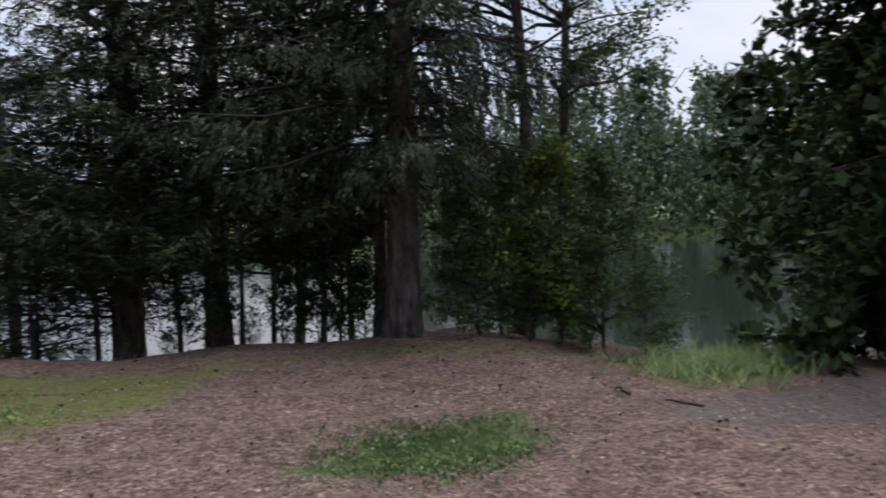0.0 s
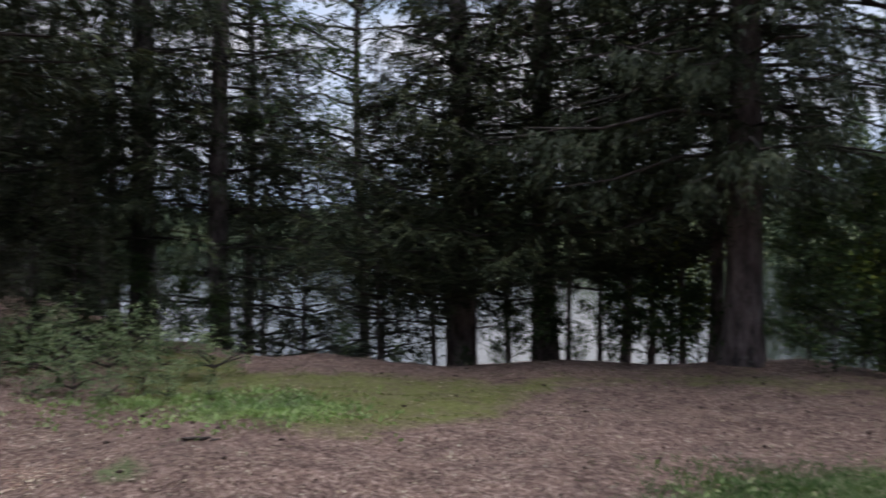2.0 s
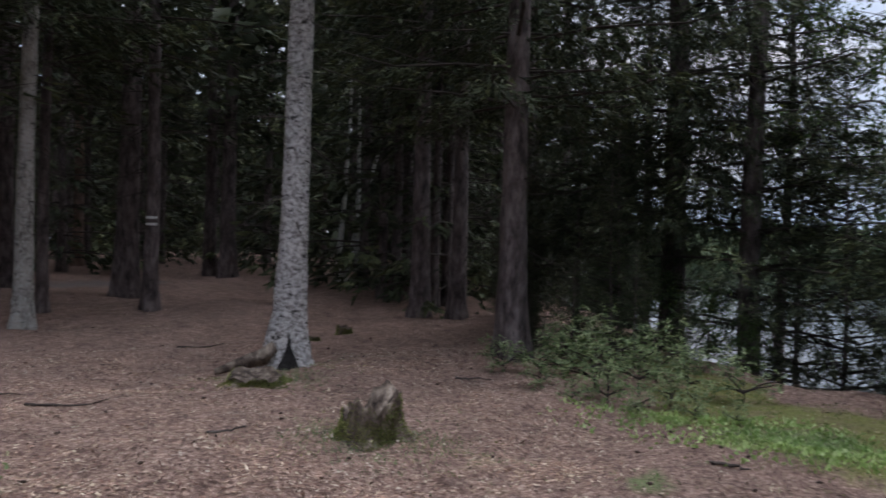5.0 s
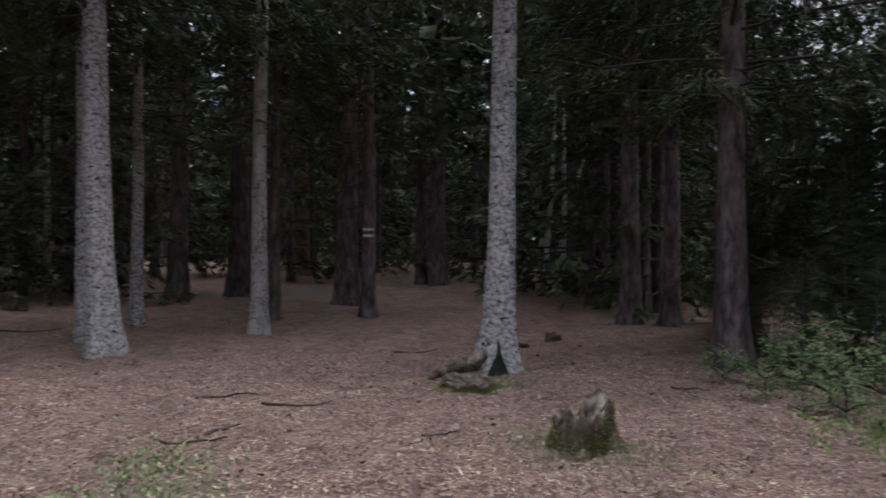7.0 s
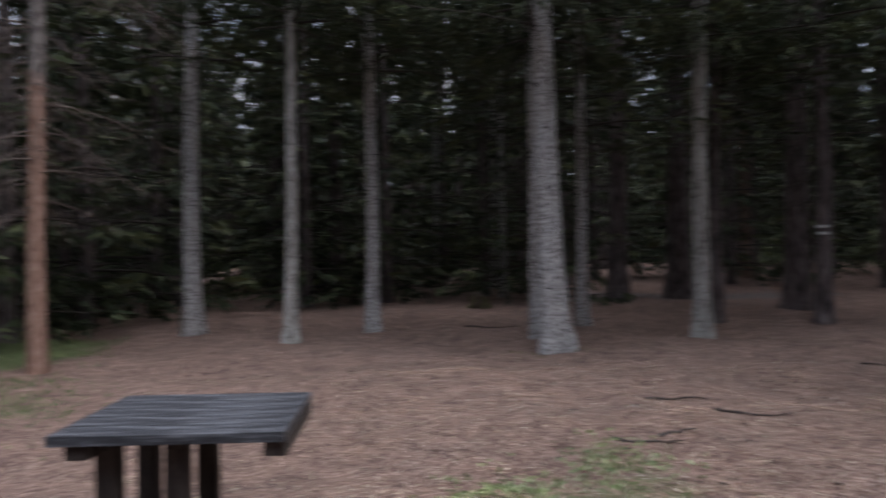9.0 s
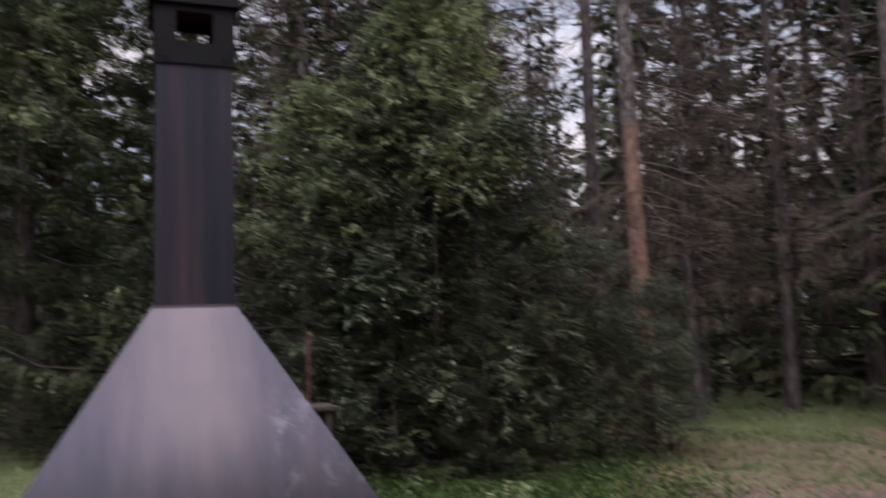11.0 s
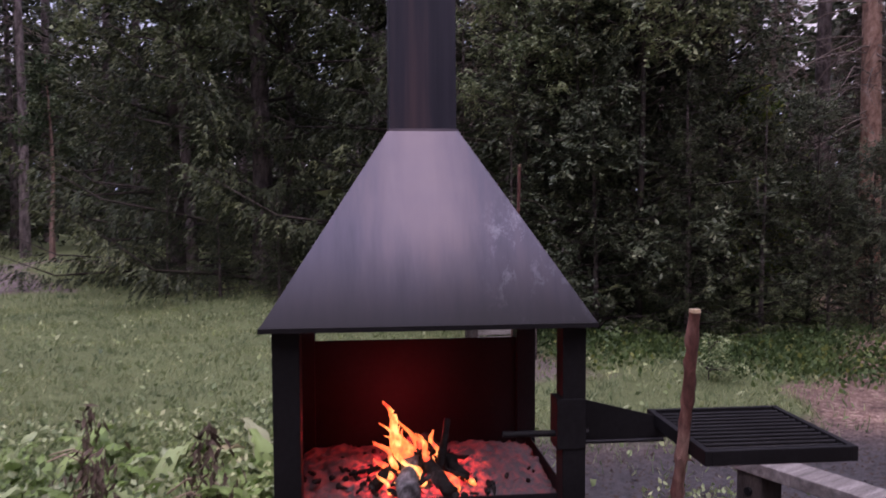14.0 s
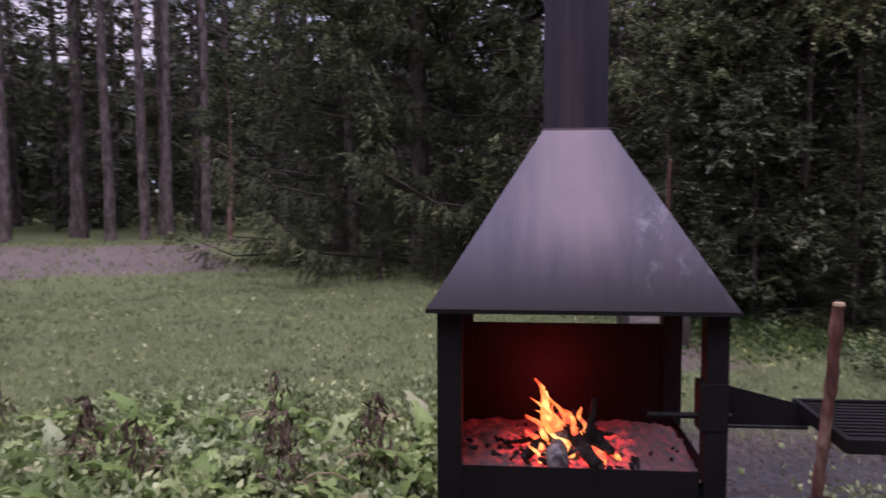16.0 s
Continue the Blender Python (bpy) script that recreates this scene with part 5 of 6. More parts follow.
def fireplace():
    e = thing("fireplace", pose(GX, GY, 0), "black steel outdoor fireplace with a heat-worn hood and square chimney", "fireplace")
    for sx, sy in ((0.46, 0.34), (0.46, -0.36), (-0.475, 0.34), (-0.455, -0.36)):
        part("post", boxes(((0.088 if sx > 0 else 0.078, 0.088, 1.14 + 0.05), (sx, sy, 0.545))), STEEL_BLACK, e)
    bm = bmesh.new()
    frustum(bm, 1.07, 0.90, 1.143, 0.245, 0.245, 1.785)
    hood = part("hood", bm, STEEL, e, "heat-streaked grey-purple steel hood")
    part("hood_lip", boxes(((1.075, 0.006, 0.016), (0, 0.449, 1.138)), ((1.075, 0.006, 0.016), (0, -0.449, 1.138)), ((0.006, 0.89, 0.016), (0.534, 0, 1.138)), ((0.006, 0.89, 0.016), (-0.534, 0, 1.138)), bevel=0.001), STEEL_BLACK, hood)
    bm = bmesh.new()
    frustum(bm, 0.235, 0.235, 1.775, 0.231, 0.231, 2.57)
    chim = part("chimney", bm, PIPE_STEEL, e, "square dark steel chimney pipe")
    part("collar", boxes(((0.25, 0.004, 0.012), (0, 0.1225, 1.784)), ((0.25, 0.004, 0.012), (0, -0.1225, 1.784)), ((0.004, 0.24, 0.012), (0.1225, 0, 1.784)), ((0.004, 0.24, 0.012), (-0.1225, 0, 1.784)), bevel=0.001), STEEL, chim)
    guards = []
    for turn, sill, top in ((0, 2.613, 2.712), (90, 2.59, 2.74), (180, 2.572, 2.768), (270, 2.59, 2.74)):
        bm = bmesh.new()
        holed_plate(bm, (-0.119, 2.543, 0.119, 2.772), (-0.056, sill, 0.056, top), 0.119, 0.123)
        g = part("guard_plate", bm, STEEL_BLACK, e, "sooty spark guard plate with a square opening")
        g.rotation_euler.z = radians(turn)
        guards.append(g)
    cap = guards[0]
    bm = bmesh.new()
    frustum(bm, 0.275, 0.275, 2.772, 0.012, 0.012, 2.875, 0.003)
    for s in (1, -1):
        box(bm, (0.275, 0.003, 0.038), (0, s * 0.136, 2.754))
        box(bm, (0.003, 0.27, 0.038), (s * 0.136, 0, 2.754))
    part("cap_roof", bm, STEEL_BLACK, e, "small pyramid roof on the chimney")
    for bx in (0.09, -0.09):
        bm = bmesh.new()
        bmesh.ops.create_cone(bm, cap_ends=True, segments=8, radius1=0.007, radius2=0.006, depth=0.008, matrix=pose(bx, 0.126, 2.568, 90))
        part("bolt", bm, STEEL_BLACK, cap)
    part("front_panel", boxes(((0.84, 0.006, 0.16), (0, 0.375, 0.488))), STEEL_BLACK, e)
    part("back_plate", boxes(((0.90, 0.006, 0.56), (0.03, -0.345, 0.69))), STEEL_BLACK, e)
    part("back_rail", boxes(((0.92, 0.02, 0.03), (0, -0.36, 1.125))), STEEL_BLACK, e)
    part("side_panel", boxes(((0.006, 0.62, 0.60), (0.47, 0, 0.71))), STEEL_BLACK, e)
    part("side_panel", boxes(((0.006, 0.62, 0.17), (-0.455, 0, 0.49))), STEEL_BLACK, e)
    part("hearth", boxes(((0.92, 0.72, 0.03), (0, 0, 0.49))), STEEL_BLACK, e)
    # swing-out grate on the post
    sleeve = part("pivot_sleeve", boxes(((0.098, 0.098, 0.17), (-0.465, 0.34, 0.80)), bevel=0.006), STEEL_BLACK, e)
    v, q = tube([(-0.24, 0.36, 0.765), (-0.53, 0.36, 0.765)], [0.011, 0.011], 10)
    obj_from("handle", v, q, STEEL_BLACK, sleeve, smooth=True)
    bm = bmesh.new()
    obj_from("brace_rod", *tube([(-0.51, 0.33, 0.722), (-0.80, 0.33, 0.722)], [0.007, 0.007], 8), STEEL, sleeve, "bare steel rod", smooth=True)
    pts = [(-0.51, 0.87), (-0.51, 0.725), (-0.86, 0.728), (-0.86, 0.782)]
    a = [bm.verts.new((x, 0.325, z)) for x, z in pts]
    b = [bm.verts.new((x, 0.319, z)) for x, z in pts]
    bm.faces.new(a)
    bm.faces.new(b[::-1])
    for k in range(4):
        bm.faces.new((a[k], b[k], b[(k + 1) % 4], a[(k + 1) % 4]))
    part("arm", bm, STEEL_BLACK, sleeve, "tapered steel arm")
    gx0, gx1, gy0, gy1 = -0.78, -1.23, 0.25, 0.735
    frame_ = part("grate_frame", boxes(((0.02, 0.485, 0.045), (gx0, 0.4925, 0.785)), ((0.02, 0.485, 0.045), (gx1, 0.4925, 0.785)), ((0.43, 0.02, 0.045), (-1.005, gy0 + 0.01, 0.785)), ((0.43, 0.02, 0.045), (-1.005, gy1 - 0.01, 0.785)), bevel=0.003), STEEL_BLACK, e)
    bar_v, bar_q = tube([(gx0 - 0.01, 0, 0), (gx1 + 0.01, 0, 0)], [0.006, 0.006], 8)
    bar = obj_from("grate_bar", bar_v, bar_q, STEEL_BLACK, frame_, smooth=True)
    bar.location = (0, gy0 + 0.05, 0.797)
    for k in range(1, 11):
        o = new("grate_bar", bar.data)
        o.parent, o.location = frame_, (0, gy0 + 0.05 + 0.0385 * k, 0.797)
    part("cross_bar", boxes(((0.012, 0.45, 0.01), (-0.93, 0.49, 0.785)), ((0.012, 0.45, 0.01), (-1.08, 0.49, 0.785)), bevel=0.002), STEEL_BLACK, frame_)


fireplace()


def fire():
    rng = np.random.default_rng(5)
    n = 60
    xs, ys = np.meshgrid(np.linspace(-0.45, 0.455, n), np.linspace(-0.335, 0.365, n), indexing="ij")
    lumps = 0.012 * np.sin(31 * xs + 4 * np.sin(17 * ys)) * np.sin(27 * ys + 3 * np.sin(23 * xs))
    h = 0.065 * np.exp(-((xs - 0.02) ** 2 / 0.06 + (ys - 0.05) ** 2 / 0.06)) + 0.07 * np.exp(-((xs + 0.27) ** 2 / 0.03 + (ys + 0.05) ** 2 / 0.05)) + 0.04 * np.exp(-((xs - 0.33) ** 2 / 0.02 + (ys + 0.1) ** 2 / 0.05))
    h = h + lumps + 0.014 * rng.random(xs.shape)
    v = np.stack([xs + GX, ys + GY, 0.51 + h], -1).reshape(-1, 3)
    i, j = np.meshgrid(np.arange(n - 1), np.arange(n - 1), indexing="ij")
    q = np.stack([i * n + j, (i + 1) * n + j, (i + 1) * n + j + 1, i * n + j + 1], -1).reshape(-1, 4)
    tagged(obj_from("ember_bed", v, q, EMBER, smooth=False), "glowing red embers and grey ash on the hearth", "embers")

    def log(p, q2, r, mat_, label, name="burning_log", grp="logs in the fire", sides=12, rough=0.09):
        s = np.linspace(0, 1, 9)[:, None]
        pts = np.array(p) + (np.array(q2) - np.array(p)) * s + rng.normal(0, 0.15 * r, (9, 3)) + np.array([GX, GY, 0])
        vv, ff = tube(pts, r * np.linspace(1, 0.75, 9) * (1 + 0.06 * rng.normal(size=9)), sides, rough, rng)
        k = len(vv)
        vv = np.concatenate([vv, pts[:1], pts[-1:]])
        caps = [(k, (c + 1) % sides, c) for c in range(sides)] + [(k + 1, k - sides + c, k - sides + (c + 1) % sides) for c in range(sides)]
        tri = np.concatenate([ff[:, :3], ff[:, [0, 2, 3]], np.array(caps)])
        tagged(obj_from(name, vv, tri, mat_), label, "log", grp)

    log((0.07, 0.35, 0.565), (0.05, 0.06, 0.60), 0.040, ASH, "thick log turned to grey ash at its end")
    for p, q2, r in (((-0.07, 0.32, 0.56), (0.05, 0.0, 0.66), 0.026), ((-0.14, 0.20, 0.57), (0.0, 0.04, 0.68), 0.020), ((0.19, 0.24, 0.565), (0.02, 0.02, 0.64), 0.020), ((-0.05, 0.18, 0.60), (-0.09, 0.04, 0.73), 0.016)):
        log(p, q2, r, CHAR, "charred log burning on the hearth")
    for k in range(34):
        a0, d0 = rng.uniform(0, 6.28), rng.uniform(0.10, 0.27)
        p = (0.02 + d0 * math.cos(a0), 0.12 + 0.7 * d0 * math.sin(a0), 0.565 + rng.uniform(0, 0.02))
        q2 = (0.02 + rng.normal(0, 0.05), 0.09 + rng.normal(0, 0.05), 0.60 + rng.uniform(0, 0.07))
        log(p, q2, rng.uniform(0.004, 0.010), CHAR, "thin charred stick in the fire", "burning_stick", "sticks in the fire", 6, 0.05)
    lumps_of_coal = []
    for k in range(80):
        a0, d0 = rng.uniform(0, 6.28), 0.40 * math.sqrt(rng.random())
        c = np.array([GX + 0.02 + 1.05 * d0 * math.cos(a0), GY + 0.08 + 0.7 * d0 * math.sin(a0), 0.545 + 0.05 * math.exp(-8 * d0) + rng.uniform(0, 0.02)])
        d = unit(rng.normal(0, 1, 3) * np.array([1, 1, 0.5])) * rng.uniform(0.008, 0.022)
        r0 = rng.uniform(0.005, 0.013)
        lumps_of_coal.append(tube(np.stack([c - d, c - d * 0.6, c + d * 0.5, c + d]), [0.001, r0, r0 * 0.8, 0.001], 6, 0.2, rng))
    tagged(obj_from("charcoal", *join(lumps_of_coal), CHAR), "black charcoal crumbs lying on the embers", "charcoal", kind="stuff")
    tongues = [(0.085, 0.12, 0.60, 0.22, 0.024), (0.06, 0.11, 0.59, 0.18, 0.028), (0.045, 0.12, 0.58, 0.12, 0.028), (-0.055, 0.12, 0.60, 0.11, 0.015), (0.01, 0.22, 0.56, 0.07, 0.018), (-0.10, 0.26, 0.55, 0.045, 0.018), (0.12, 0.18, 0.57, 0.06, 0.014)]
    tongues += [(rng.normal(0.05, 0.04), rng.uniform(0.06, 0.18), rng.uniform(0.57, 0.64), rng.uniform(0.05, 0.16), rng.uniform(0.006, 0.013)) for _ in range(14)]
    tongues += [(rng.uniform(-0.18, 0.16), rng.uniform(0.10, 0.30), 0.55, rng.uniform(0.03, 0.07), rng.uniform(0.006, 0.012)) for _ in range(12)]
    for x, y, z, hgt, w in tongues:
        s = np.linspace(0, 1, 22)
        bend = rng.uniform(0.6, 1.5)
        pts = np.stack([GX + x + 0.055 * bend * s**1.3 + 0.016 * s * np.sin(8 * s + x * 60), GY + y - 0.03 * s + 0.01 * np.sin(6 * s), z + hgt * s], 1)
        rad = w * (np.sin(np.clip(s * 2.5 + 0.5, 0, np.pi)) ** 0.8) * (1 - 0.6 * s) * (1 + 0.22 * np.sin(13 * s + 50 * x)) + 0.001
        vv, ff = tube(pts, rad, 14, 0.03, rng)
        tagged(obj_from("flame", vv, ff, FLAME, smooth=True), "orange-yellow tongue of flame above the logs", "flame", "flames")
    lamp = new("fire_glow", bpy.data.lights.new("fire_glow", "POINT"))
    lamp.data.energy, lamp.data.color, lamp.data.shadow_soft_size = 5.0, (1.0, 0.045, 0.05), 0.07
    lamp.location = (GX + 0.06, GY + 0.03, 0.66)


fire()


# ---- wooden furniture ----
def bench():
    e = thing("bench", pose(-1.635, -3.41, 0, 0, 0, 26), "weathered grey plank bench on dark posts beside the fireplace", "bench")
    part("seat", boxes(((0.155, 2.2, 0.052), (0, 1.10, 0.434)), bevel=0.006), WOOD_OLD, e, "weathered grey plank")
    for y in (0.10, 1.9):
        leg = part("leg", boxes(((0.135, 0.12, 0.43), (0, y, 0.195)), bevel=0.006), WOOD_POST, e)
        bm = bmesh.new()
        bmesh.ops.create_cone(bm, cap_ends=True, segments=12, radius1=0.020, radius2=0.016, depth=0.018, matrix=pose(0.070, y, 0.33, 0, 90))
        part("bolt", bm, STEEL_BLACK, leg)


def picnic_table():
    # the end nearest the open ground lies square to its length
    e = thing("picnic_table", pose(-4.28, -1.92, 0, 0, 0, 107), "dark-stained plank picnic table on heavy posts", "table")
    for k in range(5):
        w = 0.232
        part("plank", boxes(((1.12, w - 0.008, 0.05), (0, 0, 0)), bevel=0.005), WOOD_DARK, e)
        e.children[-1].location = (-0.61, -0.48 + k * w, 0.755)
    for x in (-0.10, -1.04):
        part("cross_beam", boxes(((0.11, 1.06, 0.075), (x, -0.02, 0.692))), WOOD_POST, e)
    for x in (-0.62, -0.96):
        part("stretcher", boxes(((0.09, 0.80, 0.06), (x, -0.02, 0.699))), WOOD_POST, e)
        for y in (-0.33, 0.30):
            part("leg", boxes(((0.11, 0.11, 0.69), (x, y, 0.325))), WOOD_POST, e)


bench()
picnic_table()


def stick(name, a, b, r0, r1, material, label, knots=4, seed=3, tip=True):
    rng = np.random.default_rng(seed)
    s = np.linspace(0, 1, 40)
    pts = np.array(a) + (np.array(b) - np.array(a)) * s[:, None] + 0.005 * np.stack([np.sin(7 * s), np.cos(5 * s), 0 * s], 1)
    rad = np.linspace(r0, r1, 40)
    for c in (np.arange(knots) + rng.uniform(0.2, 0.8, knots)) / knots:
        rad = rad * (1 + 0.34 * np.exp(-((s - c) / 0.013) ** 2))
    e = thing(name, Matrix.Identity(4), label, "stick")
    obj_from("shaft", *tube(pts, rad, 10, 0.10, rng), material, e, smooth=True)
    for k in range(knots):
        t = rng.uniform(0.2, 0.9)
        p = np.array(a) + (np.array(b) - np.array(a)) * t
        d = unit(rng.normal(0, 1, 3)) * np.array([1, 1, 0.4])
        obj_from("twig_stub", *tube(np.stack([p, p + d * r0 * 1.5, p + d * r0 * 2.6]), [0.006, 0.004, 0.002], 5), material, e)
    if tip:
        bm = bmesh.new()
        bmesh.ops.create_cone(bm, cap_ends=True, segments=9, radius1=r1 * 1.02, radius2=r1 * 0.9, depth=0.01, matrix=Matrix.Translation(pts[-1]))
        part("cut_end", bm, CUT_WOOD, e)
    return e


stick("branch_stick", (-1.02, -2.70, 0.0), (-0.99, -2.375, 1.217), 0.017, 0.0175, STICK, "knotty reddish branch leaning on the grate", 7)
stick("cut_pole", (-0.64, -3.62, 0.0), (-0.715, -3.60, 1.69), 0.009, 0.007, STICK, "thin cut pole standing behind the fireplace", 3, 8)


def stand():
    e = thing("wooden_stand", pose(-1.36, -8.0, float(land(-1.36, -8.0)), 0, 0, 4), "weathered board stand on posts before the rowans", "stand")
    for sx in (0.28, -0.30):
        for sy in (0.15, -0.15):
            part("post", boxes(((0.07, 0.07, 1.02), (sx, sy, 0.49)), bevel=0.004), WOOD_POST, e)
    for k in range(4):
        part("board", boxes(((0.42, 0.022, 0.20), (0.05, 0.198, 0.16 + k * 0.215)), bevel=0.004), WOOD_OLD, e)
    part("top", boxes(((0.74, 0.44, 0.035), (-0.01, 0, 1.018)), bevel=0.005), WOOD_POST, e)


stand()


def blaze():
    """A painted trail mark: white, dark, white, on the stem."""
    bm = bmesh.new()
    for z in (1.94, 1.80):
        for k in range(5):
            a0, a1 = radians(-42 + k * 17 - 11), radians(-42 + (k + 1) * 17 - 11)
            r = 0.172
            bm.faces.new([bm.verts.new((r * math.cos(a), r * math.sin(a), zz)) for a, zz in ((a0, z), (a1, z), (a1, z + 0.055), (a0, z + 0.055))])
    bmesh.ops.remove_doubles(bm, verts=bm.verts, dist=0.0005)
    bmesh.ops.solidify(bm, geom=bm.faces[:], thickness=0.006)
    m = grained("white_paint", [(0.3, (0.72, 0.72, 0.70)), (0.7, (0.86, 0.86, 0.84))], 12, 70, 0.7)
    ob = part("trail_blaze", bm, m)
    ob.location = (-18.2, 3.5, float(land(-18.2, 3.5)))
    tagged(ob, "white painted trail mark on a spruce stem", "trail mark")


blaze()


# ---- stumps, sticks and plants on the ground ----
def stump(at, radius, height, seed, label, broken=0.5):
    rng = np.random.default_rng(seed)
    e = thing("tree_stump", pose(at[0], at[1], float(land(*at)) - 0.03), label, "stump", "stumps")
    sides, rings = 26, 9
    a = np.linspace(0, 2 * np.pi, sides, endpoint=False)
    ph = rng.uniform(0, 6.28, 3)
    top = height * (1 - broken * np.clip(0.45 + 0.4 * np.sin(a + ph[0]) + 0.15 * np.sin(4 * a + ph[1]) + 0.18 * rng.normal(size=sides), 0, 1))
    v = []
    for k in range(rings):
        s = k / (rings - 1)
        r = radius * (1 + 0.55 * (1 - s) ** 4 * (0.6 + 0.5 * np.cos(4 * a + ph[2])) - 0.05 * s) * (1 + 0.06 * rng.normal(size=sides))
        v.append(np.stack([r * np.cos(a), r * np.sin(a), top * s], 1))
    inner = np.stack([0.55 * radius * np.cos(a), 0.55 * radius * np.sin(a), top * 0.72], 1)
    v += [inner, np.stack([0 * a, 0 * a, 0 * a + height * 0.3], 1)]
    v = np.concatenate(v)
    i, j = np.meshgrid(np.arange(rings + 1), np.arange(sides), indexing="ij")
    q = np.stack([i * sides + j, i * sides + (j + 1) % sides, (i + 1) * sides + (j + 1) % sides, (i + 1) * sides + j], -1).reshape(-1, 4)
    obj_from("wood", v, q, WOOD_ROT, e)
    n = int(5200 * radius / 0.2)
    t, zz = rng.uniform(0, 6.28, n), rng.beta(1, 1.7, n)
    rr = radius * (1.02 + 0.55 * (1 - zz) ** 4 * (0.6 + 0.5 * np.cos(4 * t + ph[2])) - 0.04 * zz)
    p = np.stack([rr * np.cos(t), rr * np.sin(t), zz * np.interp(t, a, top) * 0.97], 1)
    d = unit(np.stack([np.cos(t), np.sin(t), 0.7 + 0 * t], 1) + rng.normal(0, 0.4, (n, 3)))
    keep = np.sin(3 * t + ph[1]) + 0.8 * rng.normal(size=n) > -0.4
    obj_from("moss", *blades(p[keep], d[keep], np.cross(d[keep], rng.normal(size=(keep.sum(), 3))), 0.028, 0.010), MOSS, e, "green moss on the stump's flanks")


stump((-6.0, 2.92), 0.24, 0.46, 6, "rotten mossy stump with a jagged broken top", 0.6)
stump((-9.1, 2.95), 0.30, 0.17, 2, "low decayed stump grown over with moss", 0.75)
stump((-13.7, 6.1), 0.13, 0.2, 3, "small pale-topped stump on the needle floor")
stump((-13.0, 5.2), 0.10, 0.12, 4, "small low stump on the needle floor")
stump((-21.2, -4.4), 0.22, 0.4, 5, "dark root stump in the shaded wood")


def scatter(rng, n, yaw0, yaw1, r0, r1, chance):
    a, r = np.radians(rng.uniform(yaw0, yaw1, n)), np.sqrt(rng.uniform(r0**2, r1**2, n))
    x, y = -r * np.sin(a), r * np.cos(a)
    keep = rng.random(n) < chance(x, y)
    x, y = x[keep], y[keep]
    loose = 0.16 * rng.standard_t(2.5, (2, len(x))).clip(-6, 6) * np.clip(np.hypot(x, y) / 8, 0.4, 1)
    return x + loose[0], y + loose[1]


def tufts(name, label, category, rng, x, y, per, height, width, lean, material, kite=False, lift=0.0, flat=False):
    """Blades that stand, or leaves that lie, on the ground: too many to count."""
    n = len(x) * per
    px, py = np.repeat(x, per) + rng.normal(0, 0.025, n), np.repeat(y, per) + rng.normal(0, 0.025, n)
    p = np.stack([px, py, land(px, py) - (0.0 if flat else 0.005) + lift * rng.random(n)], 1)
    if flat:
        d = unit(np.stack([rng.normal(size=n), rng.normal(size=n), rng.normal(0, 0.18, n)], 1))
        side = np.cross(d, np.array([0, 0, 1.0]) + rng.normal(0, 0.25, (n, 3)))
        p[:, 2] += 0.006
    else:
        d = unit(np.stack([rng.normal(0, lean, n), rng.normal(0, lean, n), np.ones(n)], 1))
        side = np.cross(d, rng.normal(size=(n, 3)))
    ob = obj_from(name, *blades(p, d, side, height * rng.uniform(0.5, 1.3, n), width * rng.uniform(0.7, 1.3, n), kite), material)
    return tagged(ob, label, category, kind="stuff")


R7 = np.random.default_rng(77)
tufts("grass", "short meadow grass behind the fireplace", "grass", R7, *scatter(R7, 34000, 146, 238, 4.2, 13, lambda x, y: cover(x, y)[1]), 3, 0.07, 0.009, 0.5, GRASS)
tufts("grass", "short meadow grass running to the forest edge", "grass", R7, *scatter(R7, 22000, 126, 238, 12, 26, lambda x, y: cover(x, y)[1]), 2, 0.11, 0.022, 0.5, GRASS)
tufts("grass", "lush dark-green grass patch on the needle floor", "grass", R7, *scatter(R7, 16000, -16, 20, 4.7, 6.8, lambda x, y: spot(x, y, *LUSH) ** 1.5), 3, 0.055, 0.007, 0.6, GRASS_DARK)
tufts("grass", "dark grass at the shaded edge of the clearing", "grass", R7, *scatter(R7, 7000, 124, 150, 6.5, 13, lambda x, y: 0.9 * cover(x, y)[1]), 2, 0.09, 0.012, 0.6, GRASS_DARK)
tufts("grass", "thin grass among the needles", "grass", R7, *scatter(R7, 24000, 30, 125, 3.5, 10.5, lambda x, y: np.maximum(0.8 * (cover(x, y)[1] + 0.5 * cover(x, y)[0]) ** 2, 0.8 * np.maximum(spot(x, y, -5.9, 3.1, 0.6, 0.6), spot(x, y, -9.9, 3.75, 0.5, 0.5)))), 2, 0.05, 0.006, 0.6, GRASS_DARK)
tufts("grass", "thin pale grass round the stump and the tree foot", "grass", R7, *scatter(R7, 16000, 55, 76, 5.2, 10.6, lambda x, y: 0.8 * np.maximum(spot(x, y, -5.95, 2.9, 0.6, 0.5), spot(x, y, -9.35, 3.3, 0.5, 0.5)) ** 2), 2, 0.075, 0.007, 0.8, GRASS)
tufts("grass", "tall pale grass clump on the bank", "grass", R7, *scatter(R7, 5000, -32, -10, 7, 9.3, lambda x, y: spot(x, y, 3.0, 7.95, 0.62, 0.42) ** 2), 4, 0.27, 0.022, 0.7, PALE_GRASS)
tufts("moss", "yellow-green moss along the lake bank", "moss", R7, *scatter(R7, 90000, -28, 110, 5, 15, lambda x, y: 0.9 * cover(x, y)[0] ** 1.5), 2, 0.022, 0.012, 0.9, MOSS)
